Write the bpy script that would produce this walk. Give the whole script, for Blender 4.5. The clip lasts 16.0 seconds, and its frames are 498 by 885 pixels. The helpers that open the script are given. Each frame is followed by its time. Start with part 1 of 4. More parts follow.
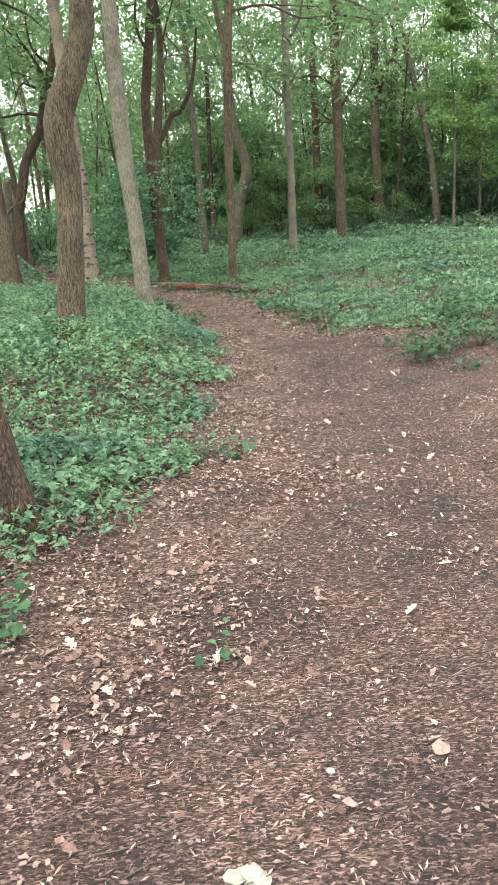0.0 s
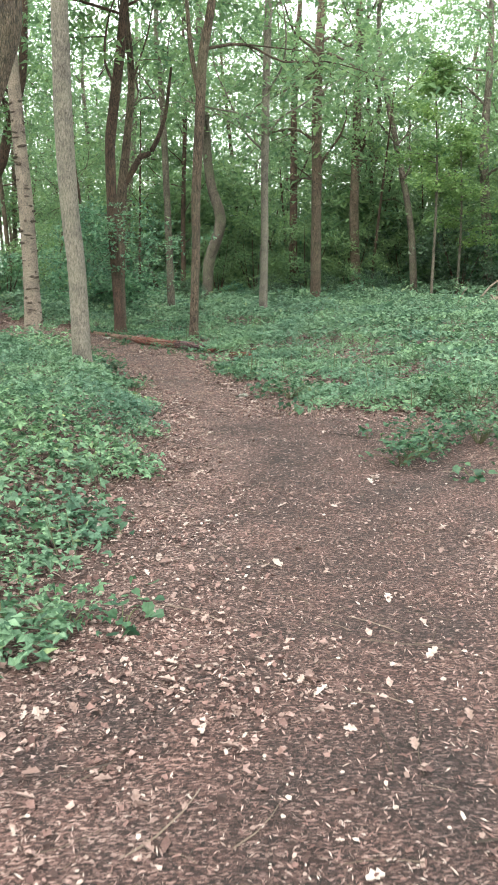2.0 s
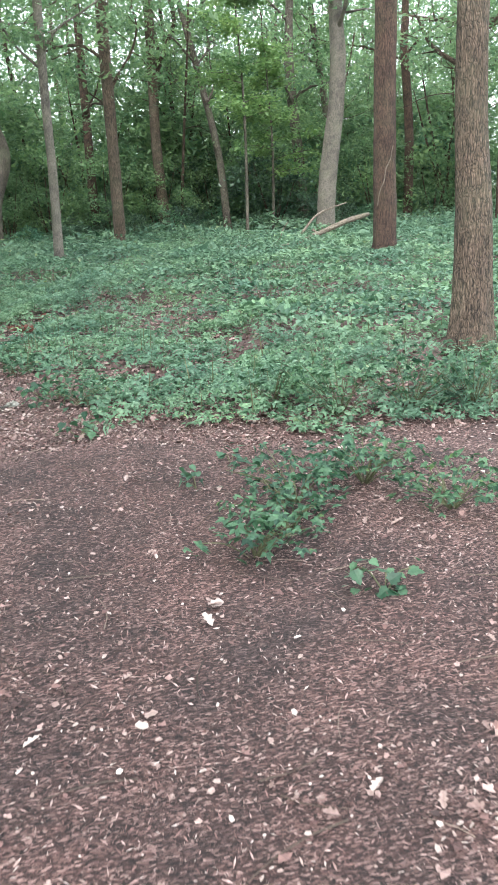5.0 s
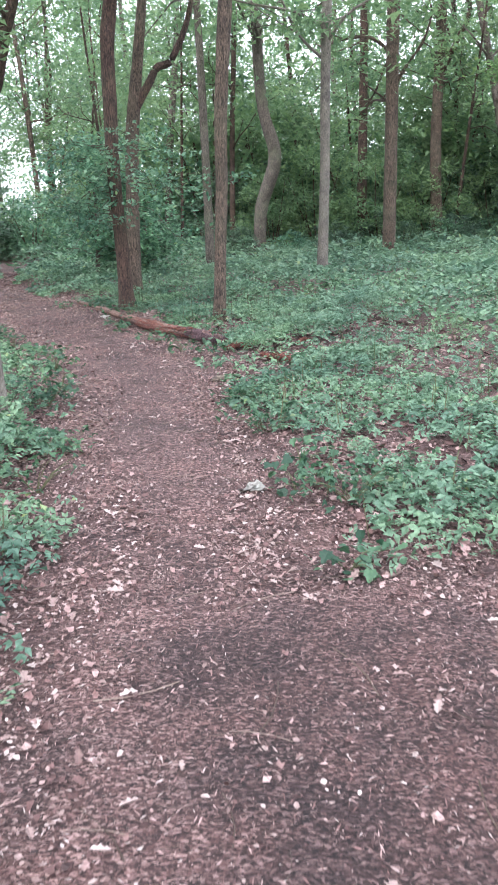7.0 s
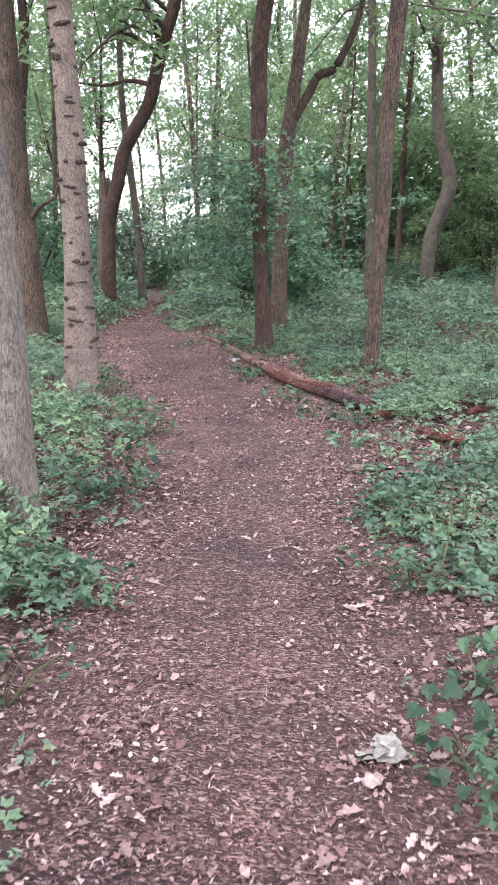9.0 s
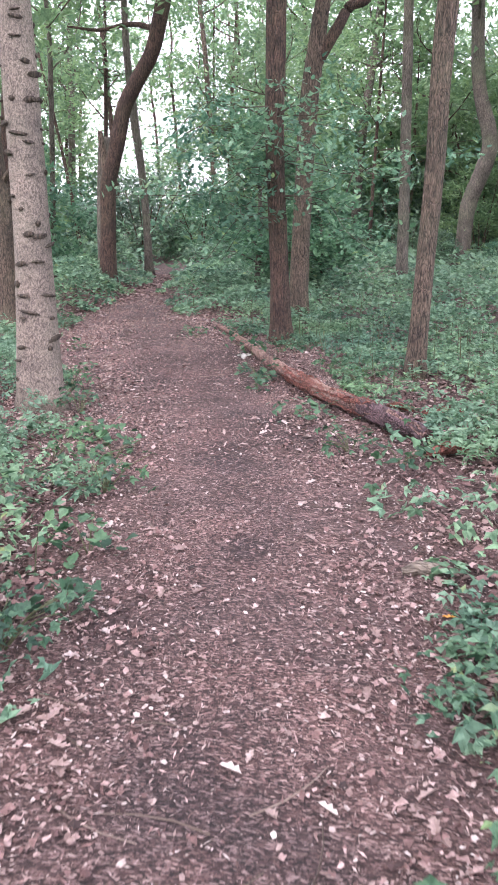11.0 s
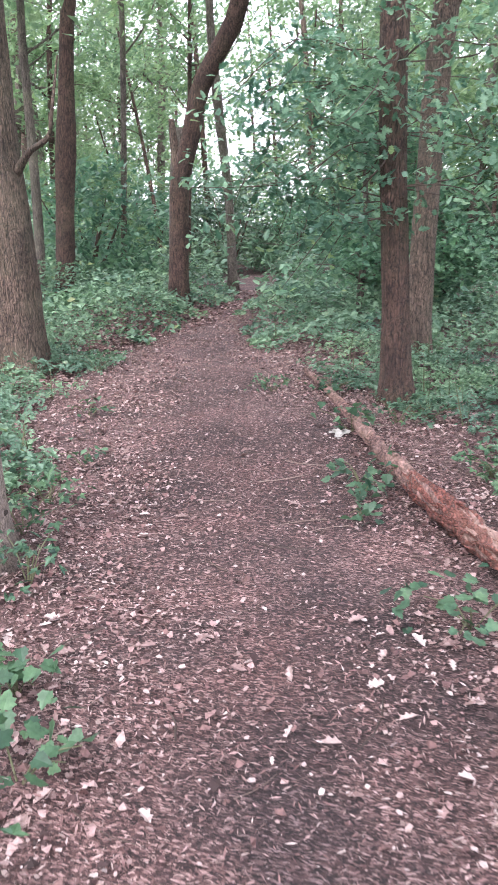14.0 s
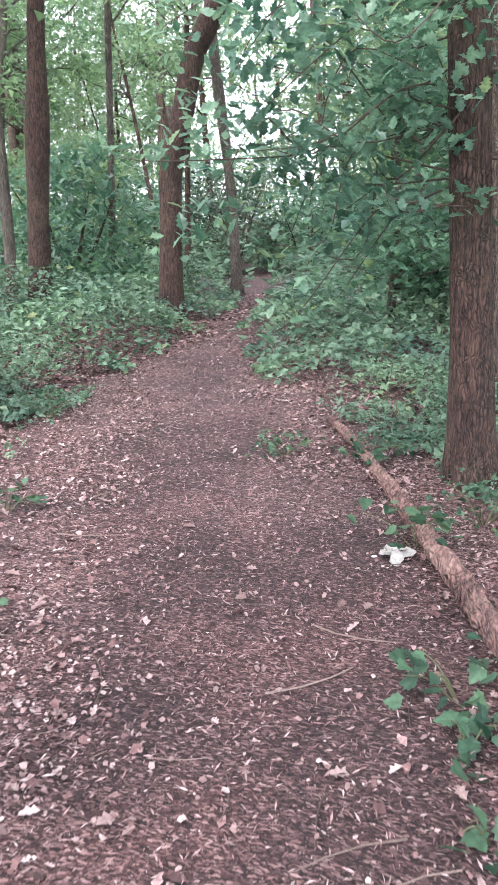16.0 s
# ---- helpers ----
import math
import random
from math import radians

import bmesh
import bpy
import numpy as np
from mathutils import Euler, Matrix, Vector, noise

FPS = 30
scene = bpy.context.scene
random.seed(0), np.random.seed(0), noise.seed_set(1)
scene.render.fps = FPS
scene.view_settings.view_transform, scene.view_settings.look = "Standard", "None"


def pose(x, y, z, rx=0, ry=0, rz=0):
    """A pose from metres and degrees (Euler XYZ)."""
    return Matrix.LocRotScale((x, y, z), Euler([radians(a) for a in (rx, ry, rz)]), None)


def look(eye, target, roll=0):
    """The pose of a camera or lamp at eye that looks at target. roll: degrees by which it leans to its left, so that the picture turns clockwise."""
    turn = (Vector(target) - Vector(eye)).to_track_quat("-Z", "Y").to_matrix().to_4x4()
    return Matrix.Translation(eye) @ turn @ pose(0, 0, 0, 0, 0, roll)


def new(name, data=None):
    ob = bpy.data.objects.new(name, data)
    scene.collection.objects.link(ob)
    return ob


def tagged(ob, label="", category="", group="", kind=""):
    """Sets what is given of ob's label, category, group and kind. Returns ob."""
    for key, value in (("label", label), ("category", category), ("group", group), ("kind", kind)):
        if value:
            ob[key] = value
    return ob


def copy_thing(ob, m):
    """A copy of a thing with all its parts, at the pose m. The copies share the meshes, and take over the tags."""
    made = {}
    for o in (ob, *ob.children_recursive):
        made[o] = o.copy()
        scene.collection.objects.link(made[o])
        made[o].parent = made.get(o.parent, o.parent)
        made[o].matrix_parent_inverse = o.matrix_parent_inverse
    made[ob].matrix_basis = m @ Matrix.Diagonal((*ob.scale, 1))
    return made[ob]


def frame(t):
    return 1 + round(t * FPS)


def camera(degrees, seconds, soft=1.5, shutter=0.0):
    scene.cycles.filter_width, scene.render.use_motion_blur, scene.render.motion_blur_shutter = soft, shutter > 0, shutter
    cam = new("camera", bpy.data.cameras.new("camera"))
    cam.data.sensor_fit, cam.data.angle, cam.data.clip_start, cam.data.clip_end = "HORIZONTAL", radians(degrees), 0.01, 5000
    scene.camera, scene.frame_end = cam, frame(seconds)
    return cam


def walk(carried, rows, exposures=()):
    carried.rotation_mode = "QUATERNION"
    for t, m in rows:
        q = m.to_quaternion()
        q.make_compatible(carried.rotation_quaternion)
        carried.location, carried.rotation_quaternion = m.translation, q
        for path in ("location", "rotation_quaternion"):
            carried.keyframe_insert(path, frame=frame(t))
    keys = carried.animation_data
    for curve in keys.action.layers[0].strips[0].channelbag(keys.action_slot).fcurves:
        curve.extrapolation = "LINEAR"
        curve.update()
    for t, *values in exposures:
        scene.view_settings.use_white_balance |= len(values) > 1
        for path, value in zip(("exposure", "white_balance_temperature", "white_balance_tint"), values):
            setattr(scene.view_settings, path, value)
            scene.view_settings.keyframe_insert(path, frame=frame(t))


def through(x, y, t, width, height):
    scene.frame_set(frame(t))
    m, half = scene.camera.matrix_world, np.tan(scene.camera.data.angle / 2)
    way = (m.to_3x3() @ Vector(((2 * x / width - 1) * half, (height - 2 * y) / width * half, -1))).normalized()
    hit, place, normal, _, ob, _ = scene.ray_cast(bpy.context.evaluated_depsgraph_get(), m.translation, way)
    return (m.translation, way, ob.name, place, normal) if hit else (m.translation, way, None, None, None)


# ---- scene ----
cam = camera(32.3, 16.0, soft=1.5, shutter=0.22)
PATH = [
    (0, (-0.021, 0.168, 1.506), (-0.009, 2.101, 0.994), -4.5),
    (0.5, (0.073, 0.595, 1.464), (0.081, 2.506, 0.877), -5.4),
    (1, (0.152, 1.09, 1.495), (0.106, 2.993, 0.882), -4.6),
    (1.3, (0.184, 1.395, 1.497), (0.221, 3.304, 0.901), -2.1),
    (1.5, (0.194, 1.614, 1.5), (0.292, 3.537, 0.96), -1.4),
    (2, (0.258, 2.138, 1.473), (0.356, 4.095, 1.074), -0.8),
    (2.5, (0.33, 2.655, 1.498), (0.362, 4.614, 1.096), -1.1),
    (3, (0.42, 3.213, 1.504), (0.524, 5.151, 1.022), -0.6),
    (3.2, (0.453, 3.414, 1.485), (0.603, 5.35, 1.005), -0.3),
    (5.3, (0.86, 5.364, 1.557), (1.35, 7.222, 1.001), -3.4),
    (5.5, (0.86, 5.606, 1.566), (1.3, 7.48, 1.023), -2.7),
    (6, (0.852, 6.188, 1.528), (1.047, 8.107, 0.999), -2.7),
    (6.2, (0.87, 6.435, 1.537), (0.954, 8.362, 1.007), -2.9),
    (6.5, (0.865, 6.794, 1.556), (0.848, 8.72, 1.017), -2.7),
    (7, (0.824, 7.403, 1.556), (0.764, 9.334, 1.038), -1.7),
    (7.5, (0.844, 8.0, 1.529), (0.684, 9.942, 1.077), -2.1),
    (8, (0.813, 8.615, 1.507), (0.589, 10.56, 1.101), -1.0),
    (8.5, (0.794, 9.23, 1.493), (0.495, 11.162, 1.074), -0.3),
    (9, (0.793, 9.828, 1.512), (0.381, 11.733, 1.066), -0.3),
    (9.2, (0.771, 10.045, 1.486), (0.341, 11.941, 1.019), 0.0),
    (11.3, (0.318, 12.425, 1.503), (-0.151, 14.301, 0.992), -0.5),
    (11.5, (0.259, 12.67, 1.521), (-0.239, 14.544, 1.032), -0.8),
    (12, (0.137, 13.211, 1.517), (-0.355, 15.091, 1.042), -0.6),
    (12.5, (0.028, 13.71, 1.535), (-0.446, 15.601, 1.089), -0.6),
    (13, (-0.081, 14.249, 1.555), (-0.61, 16.134, 1.147), -0.1),
    (13.5, (-0.248, 14.82, 1.511), (-0.798, 16.692, 1.071), 0.6),
    (14, (-0.41, 15.405, 1.44), (-1.081, 17.223, 0.948), -0.9),
    (14.5, (-0.593, 15.978, 1.426), (-1.326, 17.764, 0.902), -1.5),
    (15, (-0.773, 16.574, 1.447), (-1.476, 18.381, 0.958), -2.0),
    (15.5, (-0.962, 17.154, 1.453), (-1.693, 18.961, 1.007), -2.8),
    (15.7, (-1.042, 17.363, 1.445), (-1.772, 19.165, 0.975), -2.2),
    (16, (-1.192, 17.68, 1.417), (-1.884, 19.489, 0.917), -1.6),
]
EXPOSURES = [(0.0, 1.92, 6950, 0), (2.5, 2.02, 6700, 1), (5.5, 2.08, 6100, 8), (7.0, 2.2, 5950, 17), (9.0, 2.05, 6250, 27), (12.5, 2.35, 6000, 24), (14.5, 2.35, 6100, 25), (16.0, 2.42, 6050, 24)]
walk(cam, [(t, look(eye, target, roll)) for t, eye, target, roll in PATH], EXPOSURES)

# ---- light: an overcast sky above the wood ----
SUN_UP, SUN_ROUND = radians(52), radians(200)
world = bpy.data.worlds.new("overcast_sky")
scene.world = world
world.use_nodes = True
wn, wl = world.node_tree.nodes, world.node_tree.links
sky = wn.new("ShaderNodeTexSky")
sky.sky_type, sky.sun_disc = "NISHITA", False
sky.sun_elevation, sky.sun_rotation = SUN_UP, SUN_ROUND
sky.air_density, sky.dust_density = 1.0, 3.0
haze = wn.new("ShaderNodeMix")
haze.data_type = "RGBA"
haze.inputs["Factor"].default_value = 0.7
haze.inputs["B"].default_value = (9.0, 9.2, 9.3, 1)
wl.new(sky.outputs["Color"], haze.inputs["A"])
wl.new(haze.outputs["Result"], wn["Background"].inputs["Color"])
wn["Background"].inputs["Strength"].default_value = 0.12
sun = new("sun", bpy.data.lights.new("sun", "SUN"))
sun.data.energy, sun.data.angle, sun.data.color = 1.0, radians(25), (1.0, 0.96, 0.9)
sun.matrix_world = look((6 * math.sin(SUN_ROUND), 6 * math.cos(SUN_ROUND), 60), (0, 0, 60 - 6 * math.tan(SUN_UP)))


# ---- noise on arrays ----
def lattice(ix, iy, seed):
    h = (ix.astype(np.int64) * 374761393 + iy.astype(np.int64) * 668265263 + seed * 974711) & 0xFFFFFFFF
    h = ((h ^ (h >> 13)) * 1274126177) & 0xFFFFFFFF
    return ((h ^ (h >> 16)) & 0xFFFF) / 65535.0


def vnoise(x, y, scale=1.0, seed=1):
    """Smooth noise from 0 to 1; scale: size of a bump in metres."""
    x, y = np.asarray(x, float) / scale, np.asarray(y, float) / scale
    ix, iy = np.floor(x), np.floor(y)
    fx, fy = x - ix, y - iy
    fx, fy = fx * fx * (3 - 2 * fx), fy * fy * (3 - 2 * fy)
    a, b = lattice(ix, iy, seed), lattice(ix + 1, iy, seed)
    c, d = lattice(ix, iy + 1, seed), lattice(ix + 1, iy + 1, seed)
    return (a * (1 - fx) + b * fx) * (1 - fy) + (c * (1 - fx) + d * fx) * fy


def step(a, b, v):
    u = np.clip((np.asarray(v, float) - a) / (b - a), 0, 1)
    return u * u * (3 - 2 * u)


# ---- the plan: where the trodden path runs ----
LEFT_Y = [-20, 2.0, 3.7, 4.4, 5.7, 7.7, 10.5, 11.3, 12.4, 13.6, 15.5, 17.1, 19.0, 21.5, 23.1, 25.0, 27.9, 32.0, 37.4, 60.0]
LEFT_X = [-2.0, -1.5, -1.0, -0.7, -0.35, -0.16, -0.18, -0.22, -0.45, -0.75, -1.1, -1.9, -2.95, -4.35, -4.95, -5.4, -5.75, -6.85, -8.55, -19.0]
RIGHT_Y = [-20, 6.0, 10.5, 11.9, 13.2, 14.3, 15.7, 17.0, 18.0, 19.3, 21.0, 22.3, 23.4, 25.0, 27.9, 32.3, 37.4, 60.0]
RIGHT_X = [3.0, 2.9, 0.95, 0.95, 0.72, 0.45, 0.2, 0.05, 0.1, -0.35, -0.95, -1.7, -2.5, -3.75, -5.25, -6.35, -8.05, -18.0]


def ground_z(x, y):
    return -0.03 + 0.05 * (vnoise(x, y, 2.7, 5) - 0.5) + 0.018 * (vnoise(x, y, 0.45, 6) - 0.5)


def into_green(x, y):
    """Metres from the trodden ground into the undergrowth; negative on the path."""
    x, y = np.asarray(x, float), np.asarray(y, float)
    left = np.interp(y, LEFT_Y, LEFT_X) - x
    right = x - np.interp(y, RIGHT_Y, RIGHT_X)
    top = y - np.interp(x, [1.0, 1.8, 2.9, 3.8, 9.0, 30.0], [11.2, 10.95, 10.25, 10.15, 10.8, 15.0])
    low = np.interp(x, [1.0, 3.0, 9.0, 30.0], [6.0, 6.4, 7.2, 11.0]) - y
    side = np.where(y > 8.8, np.minimum(right, top), np.minimum(right, low))
    return np.maximum(left, side)


# ---- materials ----
def material(name):
    m = bpy.data.materials.new(name)
    m.use_nodes = True
    n, l = m.node_tree.nodes, m.node_tree.links
    return m, n, l, n["Principled BSDF"]


def ramp(n, stops):
    r = n.new("ShaderNodeValToRGB")
    e = r.color_ramp.elements
    while len(e) < len(stops):
        e.new(0.5)
    for item, (p, c) in zip(e, stops):
        item.position, item.color = p, (*c, 1)
    return r


def noise_node(n, l, coords, scale, detail=4, rough=0.6):
    t = n.new("ShaderNodeTexNoise")
    t.inputs["Scale"].default_value, t.inputs["Detail"].default_value, t.inputs["Roughness"].default_value = scale, detail, rough
    l.new(coords, t.inputs["Vector"])
    return t


def mix(n, l, kind, factor, a, b):
    x = n.new("ShaderNodeMix")
    x.data_type, x.blend_type = "RGBA", kind
    for socket, v in (("Factor", factor), ("A", a), ("B", b)):
        if isinstance(v, (int, float, tuple)):
            x.inputs[socket].default_value = (*v, 1) if isinstance(v, tuple) else v
        else:
            l.new(v, x.inputs[socket])
    return x.outputs["Result"]


def bark(name, dark, light, moss=(0.10, 0.12, 0.06), moss_amount=0.3, fissure=58.0, depth=0.8, along=0.15, axis=2):
    m, n, l, p = material(name)
    co = n.new("ShaderNodeTexCoord").outputs["Object"]
    mp = n.new("ShaderNodeMapping")
    mp.inputs["Scale"].default_value = [along if k == axis else 1 for k in range(3)]
    l.new(co, mp.inputs["Vector"])
    bend = noise_node(n, l, co, 5.0, 2)
    warped = n.new("ShaderNodeVectorMath")
    warped.operation = "MULTIPLY_ADD"
    l.new(bend.outputs["Color"], warped.inputs[0])
    warped.inputs[1].default_value = (0.09, 0.09, 0.10)
    l.new(mp.outputs["Vector"], warped.inputs[2])
    cells = n.new("ShaderNodeTexVoronoi")
    cells.feature = "DISTANCE_TO_EDGE"
    cells.inputs["Scale"].default_value = fissure
    l.new(warped.outputs["Vector"], cells.inputs["Vector"])
    grain = noise_node(n, l, mp.outputs["Vector"], 60, 5, 0.7)
    wide = noise_node(n, l, co, 1.6, 3)
    crack = ramp(n, [(0.0, dark), (0.09, tuple(0.6 * a + 0.4 * b for a, b in zip(dark, light))), (0.3, light)])
    ragged = n.new("ShaderNodeMath")
    ragged.operation = "MULTIPLY_ADD"
    l.new(grain.outputs["Fac"], ragged.inputs[0])
    ragged.inputs[1].default_value = 0.7
    l.new(cells.outputs["Distance"], ragged.inputs[2])
    fray = n.new("ShaderNodeMath")
    fray.operation = "SUBTRACT"
    l.new(ragged.outputs[0], fray.inputs[0])
    fray.inputs[1].default_value = 0.32
    l.new(fray.outputs[0], crack.inputs["Fac"])
    tone = ramp(n, [(0.3, (0.55, 0.55, 0.55)), (0.7, (1.25, 1.22, 1.2))])
    l.new(grain.outputs["Fac"], tone.inputs["Fac"])
    c = mix(n, l, "MULTIPLY", 1.0, crack.outputs["Color"], tone.outputs["Color"])
    patch = ramp(n, [(0.45, (0, 0, 0)), (0.75, (moss_amount,) * 3)])
    l.new(wide.outputs["Fac"], patch.inputs["Fac"])
    c = mix(n, l, "MIX", patch.outputs["Color"], c, moss)
    damp = ramp(n, [(0.32, (0.5, 0.5, 0.52)), (0.5, (1.0, 1.0, 1.0)), (0.68, (1.25, 1.24, 1.22))])
    l.new(noise_node(n, l, co, 3.3, 5, 0.65).outputs["Fac"], damp.inputs["Fac"])
    c = mix(n, l, "MULTIPLY", 0.8, c, damp.outputs["Color"])
    l.new(c, p.inputs["Base Color"])
    p.inputs["Roughness"].default_value = 0.9
    height = n.new("ShaderNodeMath")
    height.operation = "MULTIPLY_ADD"
    l.new(grain.outputs["Fac"], height.inputs[0])
    height.inputs[1].default_value = 0.25
    l.new(cells.outputs["Distance"], height.inputs[2])
    bump = n.new("ShaderNodeBump")
    bump.inputs["Strength"].default_value, bump.inputs["Distance"].default_value = depth, 0.035
    l.new(height.outputs["Value"], bump.inputs["Height"])
    l.new(bump.outputs["Normal"], p.inputs["Normal"])
    return m


def foliage(name, dark, light, rare=None, through=0.35, gloss=0.45):
    """Leaf tissue: each leaf a tone of its own, some light passing through."""
    m, n, l, p = material(name)
    geo = n.new("ShaderNodeNewGeometry")
    stops = [(0.0, dark), (0.8, light)] + ([(0.97, light), (1.0, rare)] if rare else [])
    tone = ramp(n, stops)
    l.new(geo.outputs["Random Per Island"], tone.inputs["Fac"])
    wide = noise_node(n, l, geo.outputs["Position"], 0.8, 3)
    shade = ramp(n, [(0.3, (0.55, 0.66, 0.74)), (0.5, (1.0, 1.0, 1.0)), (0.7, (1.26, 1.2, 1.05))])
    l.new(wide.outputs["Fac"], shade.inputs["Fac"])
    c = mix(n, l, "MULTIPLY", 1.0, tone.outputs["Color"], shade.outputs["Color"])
    vein = noise_node(n, l, geo.outputs["Position"], 38, 3)
    mottle = ramp(n, [(0.35, (0.72, 0.76, 0.74)), (0.65, (1.2, 1.16, 1.14))])
    l.new(vein.outputs["Fac"], mottle.inputs["Fac"])
    c = mix(n, l, "MULTIPLY", 1.0, c, mottle.outputs["Color"])
    l.new(c, p.inputs["Base Color"])
    p.inputs["Roughness"].default_value = gloss
    soft = n.new("ShaderNodeBsdfTranslucent")
    l.new(c, soft.inputs["Color"])
    both = n.new("ShaderNodeMixShader")
    both.inputs["Fac"].default_value = through
    l.new(p.outputs["BSDF"], both.inputs[1])
    l.new(soft.outputs["BSDF"], both.inputs[2])
    l.new(both.outputs["Shader"], n["Material Output"].inputs["Surface"])
    return m


def dead_leaf(name, stops):
    m, n, l, p = material(name)
    geo = n.new("ShaderNodeNewGeometry")
    tone = ramp(n, stops)
    tone.color_ramp.interpolation = "LINEAR"
    l.new(geo.outputs["Random Per Island"], tone.inputs["Fac"])
    fine = noise_node(n, l, geo.outputs["Position"], 70, 3)
    shade = ramp(n, [(0.3, (0.7, 0.68, 0.66)), (0.7, (1.15, 1.15, 1.15))])
    l.new(fine.outputs["Fac"], shade.inputs["Fac"])
    l.new(mix(n, l, "MULTIPLY", 1.0, tone.outputs["Color"], shade.outputs["Color"]), p.inputs["Base Color"])
    p.inputs["Roughness"].default_value = 0.75
    return m


def soil():
    m, n, l, p = material("trodden_soil")
    pos = n.new("ShaderNodeNewGeometry").outputs["Position"]
    worn = n.new("ShaderNodeAttribute")
    worn.attribute_name = "worn"
    mid, fine = noise_node(n, l, pos, 1.7, 5), noise_node(n, l, pos, 45, 6, 0.75)
    chips = n.new("ShaderNodeTexVoronoi")
    chips.inputs["Scale"].default_value = 55
    l.new(pos, chips.inputs["Vector"])
    bare = ramp(n, [(0.3, (0.020, 0.0115, 0.011)), (0.5, (0.056, 0.0325, 0.031)), (0.70, (0.135, 0.085, 0.078))])
    l.new(fine.outputs["Fac"], bare.inputs["Fac"])
    chip = ramp(n, [(0.0, (0.5, 0.45, 0.42)), (0.5, (1.0, 0.96, 0.93)), (1.0, (1.6, 1.5, 1.42))])
    l.new(chips.outputs["Color"], chip.inputs["Fac"])
    c = mix(n, l, "MULTIPLY", 0.7, bare.outputs["Color"], chip.outputs["Color"])
    for size, share, tint in ((85, 0.80, (0.19, 0.127, 0.114)), (95, 0.66, (0.012, 0.0075, 0.0073)), (75, 0.93, (0.38, 0.295, 0.265))):
        bend = noise_node(n, l, pos, size * 0.7, 2)
        wob = n.new("ShaderNodeVectorMath")
        wob.operation = "MULTIPLY_ADD"
        l.new(bend.outputs["Color"], wob.inputs[0])
        wob.inputs[1].default_value = (0.05, 0.05, 0.05)
        l.new(pos, wob.inputs[2])
        flake = n.new("ShaderNodeTexVoronoi")
        flake.inputs["Scale"].default_value = size
        l.new(wob.outputs["Vector"], flake.inputs["Vector"])
        pickn = ramp(n, [(share, (0, 0, 0)), (share + 0.03, (1, 1, 1))])
        red = n.new("ShaderNodeSeparateColor")
        l.new(flake.outputs["Color"], red.inputs["Color"])
        l.new(red.outputs["Red"], pickn.inputs["Fac"])
        edge = ramp(n, [(0.42, (1, 1, 1)), (0.5, (0, 0, 0))])
        l.new(flake.outputs["Distance"], edge.inputs["Fac"])
        c = mix(n, l, "MIX", mix(n, l, "MULTIPLY", 1.0, pickn.outputs["Color"], edge.outputs["Color"]), c, tint)
    for spin, size, share, tint in ((0.75, 70, 0.86, (0.21, 0.14, 0.127)), (1.75, 80, 0.78, (0.012, 0.0075, 0.0073)), (2.7, 64, 0.92, (0.38, 0.285, 0.26)), (1.3, 60, 0.93, (0.32, 0.23, 0.21)), (0.1, 74, 0.88, (0.16, 0.105, 0.096))):
        bend = noise_node(n, l, pos, 22.0, 2)
        wob = n.new("ShaderNodeVectorMath")
        wob.operation = "MULTIPLY_ADD"
        l.new(bend.outputs["Color"], wob.inputs[0])
        wob.inputs[1].default_value = (0.03, 0.03, 0.0)
        l.new(pos, wob.inputs[2])
        fibre = n.new("ShaderNodeMapping")
        fibre.inputs["Rotation"].default_value = (0, 0, spin)
        fibre.inputs["Scale"].default_value = (1, 3.2, 1)
        l.new(wob.outputs["Vector"], fibre.inputs["Vector"])
        flake = n.new("ShaderNodeTexVoronoi")
        flake.inputs["Scale"].default_value = size
        l.new(fibre.outputs["Vector"], flake.inputs["Vector"])
        red = n.new("ShaderNodeSeparateColor")
        l.new(flake.outputs["Color"], red.inputs["Color"])
        pickn = ramp(n, [(share, (0, 0, 0)), (share + 0.03, (0.9, 0.9, 0.9))])
        l.new(red.outputs["Red"], pickn.inputs["Fac"])
        c = mix(n, l, "MIX", pickn.outputs["Color"], c, tint)
    tone = ramp(n, [(0.34, (0.55, 0.55, 0.58)), (0.5, (0.95, 0.93, 0.93)), (0.66, (1.3, 1.22, 1.2))])
    l.new(mid.outputs["Fac"], tone.inputs["Fac"])
    c = mix(n, l, "MULTIPLY", 1.0, c, tone.outputs["Color"])
    humus = ramp(n, [(0.3, (0.03, 0.016, 0.0145)), (0.5, (0.08, 0.047, 0.042)), (0.7, (0.18, 0.117, 0.104))])
    l.new(fine.outputs["Fac"], humus.inputs["Fac"])
    c = mix(n, l, "MIX", worn.outputs["Fac"], mix(n, l, "MIX", 0.55, humus.outputs["Color"], c), c)
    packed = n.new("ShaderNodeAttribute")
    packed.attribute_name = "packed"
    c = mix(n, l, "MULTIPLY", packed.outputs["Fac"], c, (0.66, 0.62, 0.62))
    c = mix(n, l, "MULTIPLY", 1.0, c, (1.045, 0.975, 0.985))
    l.new(c, p.inputs["Base Color"])
    p.inputs["Roughness"].default_value = 0.92
    bump = n.new("ShaderNodeBump")
    bump.inputs["Strength"].default_value, bump.inputs["Distance"].default_value = 0.7, 0.02
    l.new(fine.outputs["Fac"], bump.inputs["Height"])
    l.new(bump.outputs["Normal"], p.inputs["Normal"])
    return m


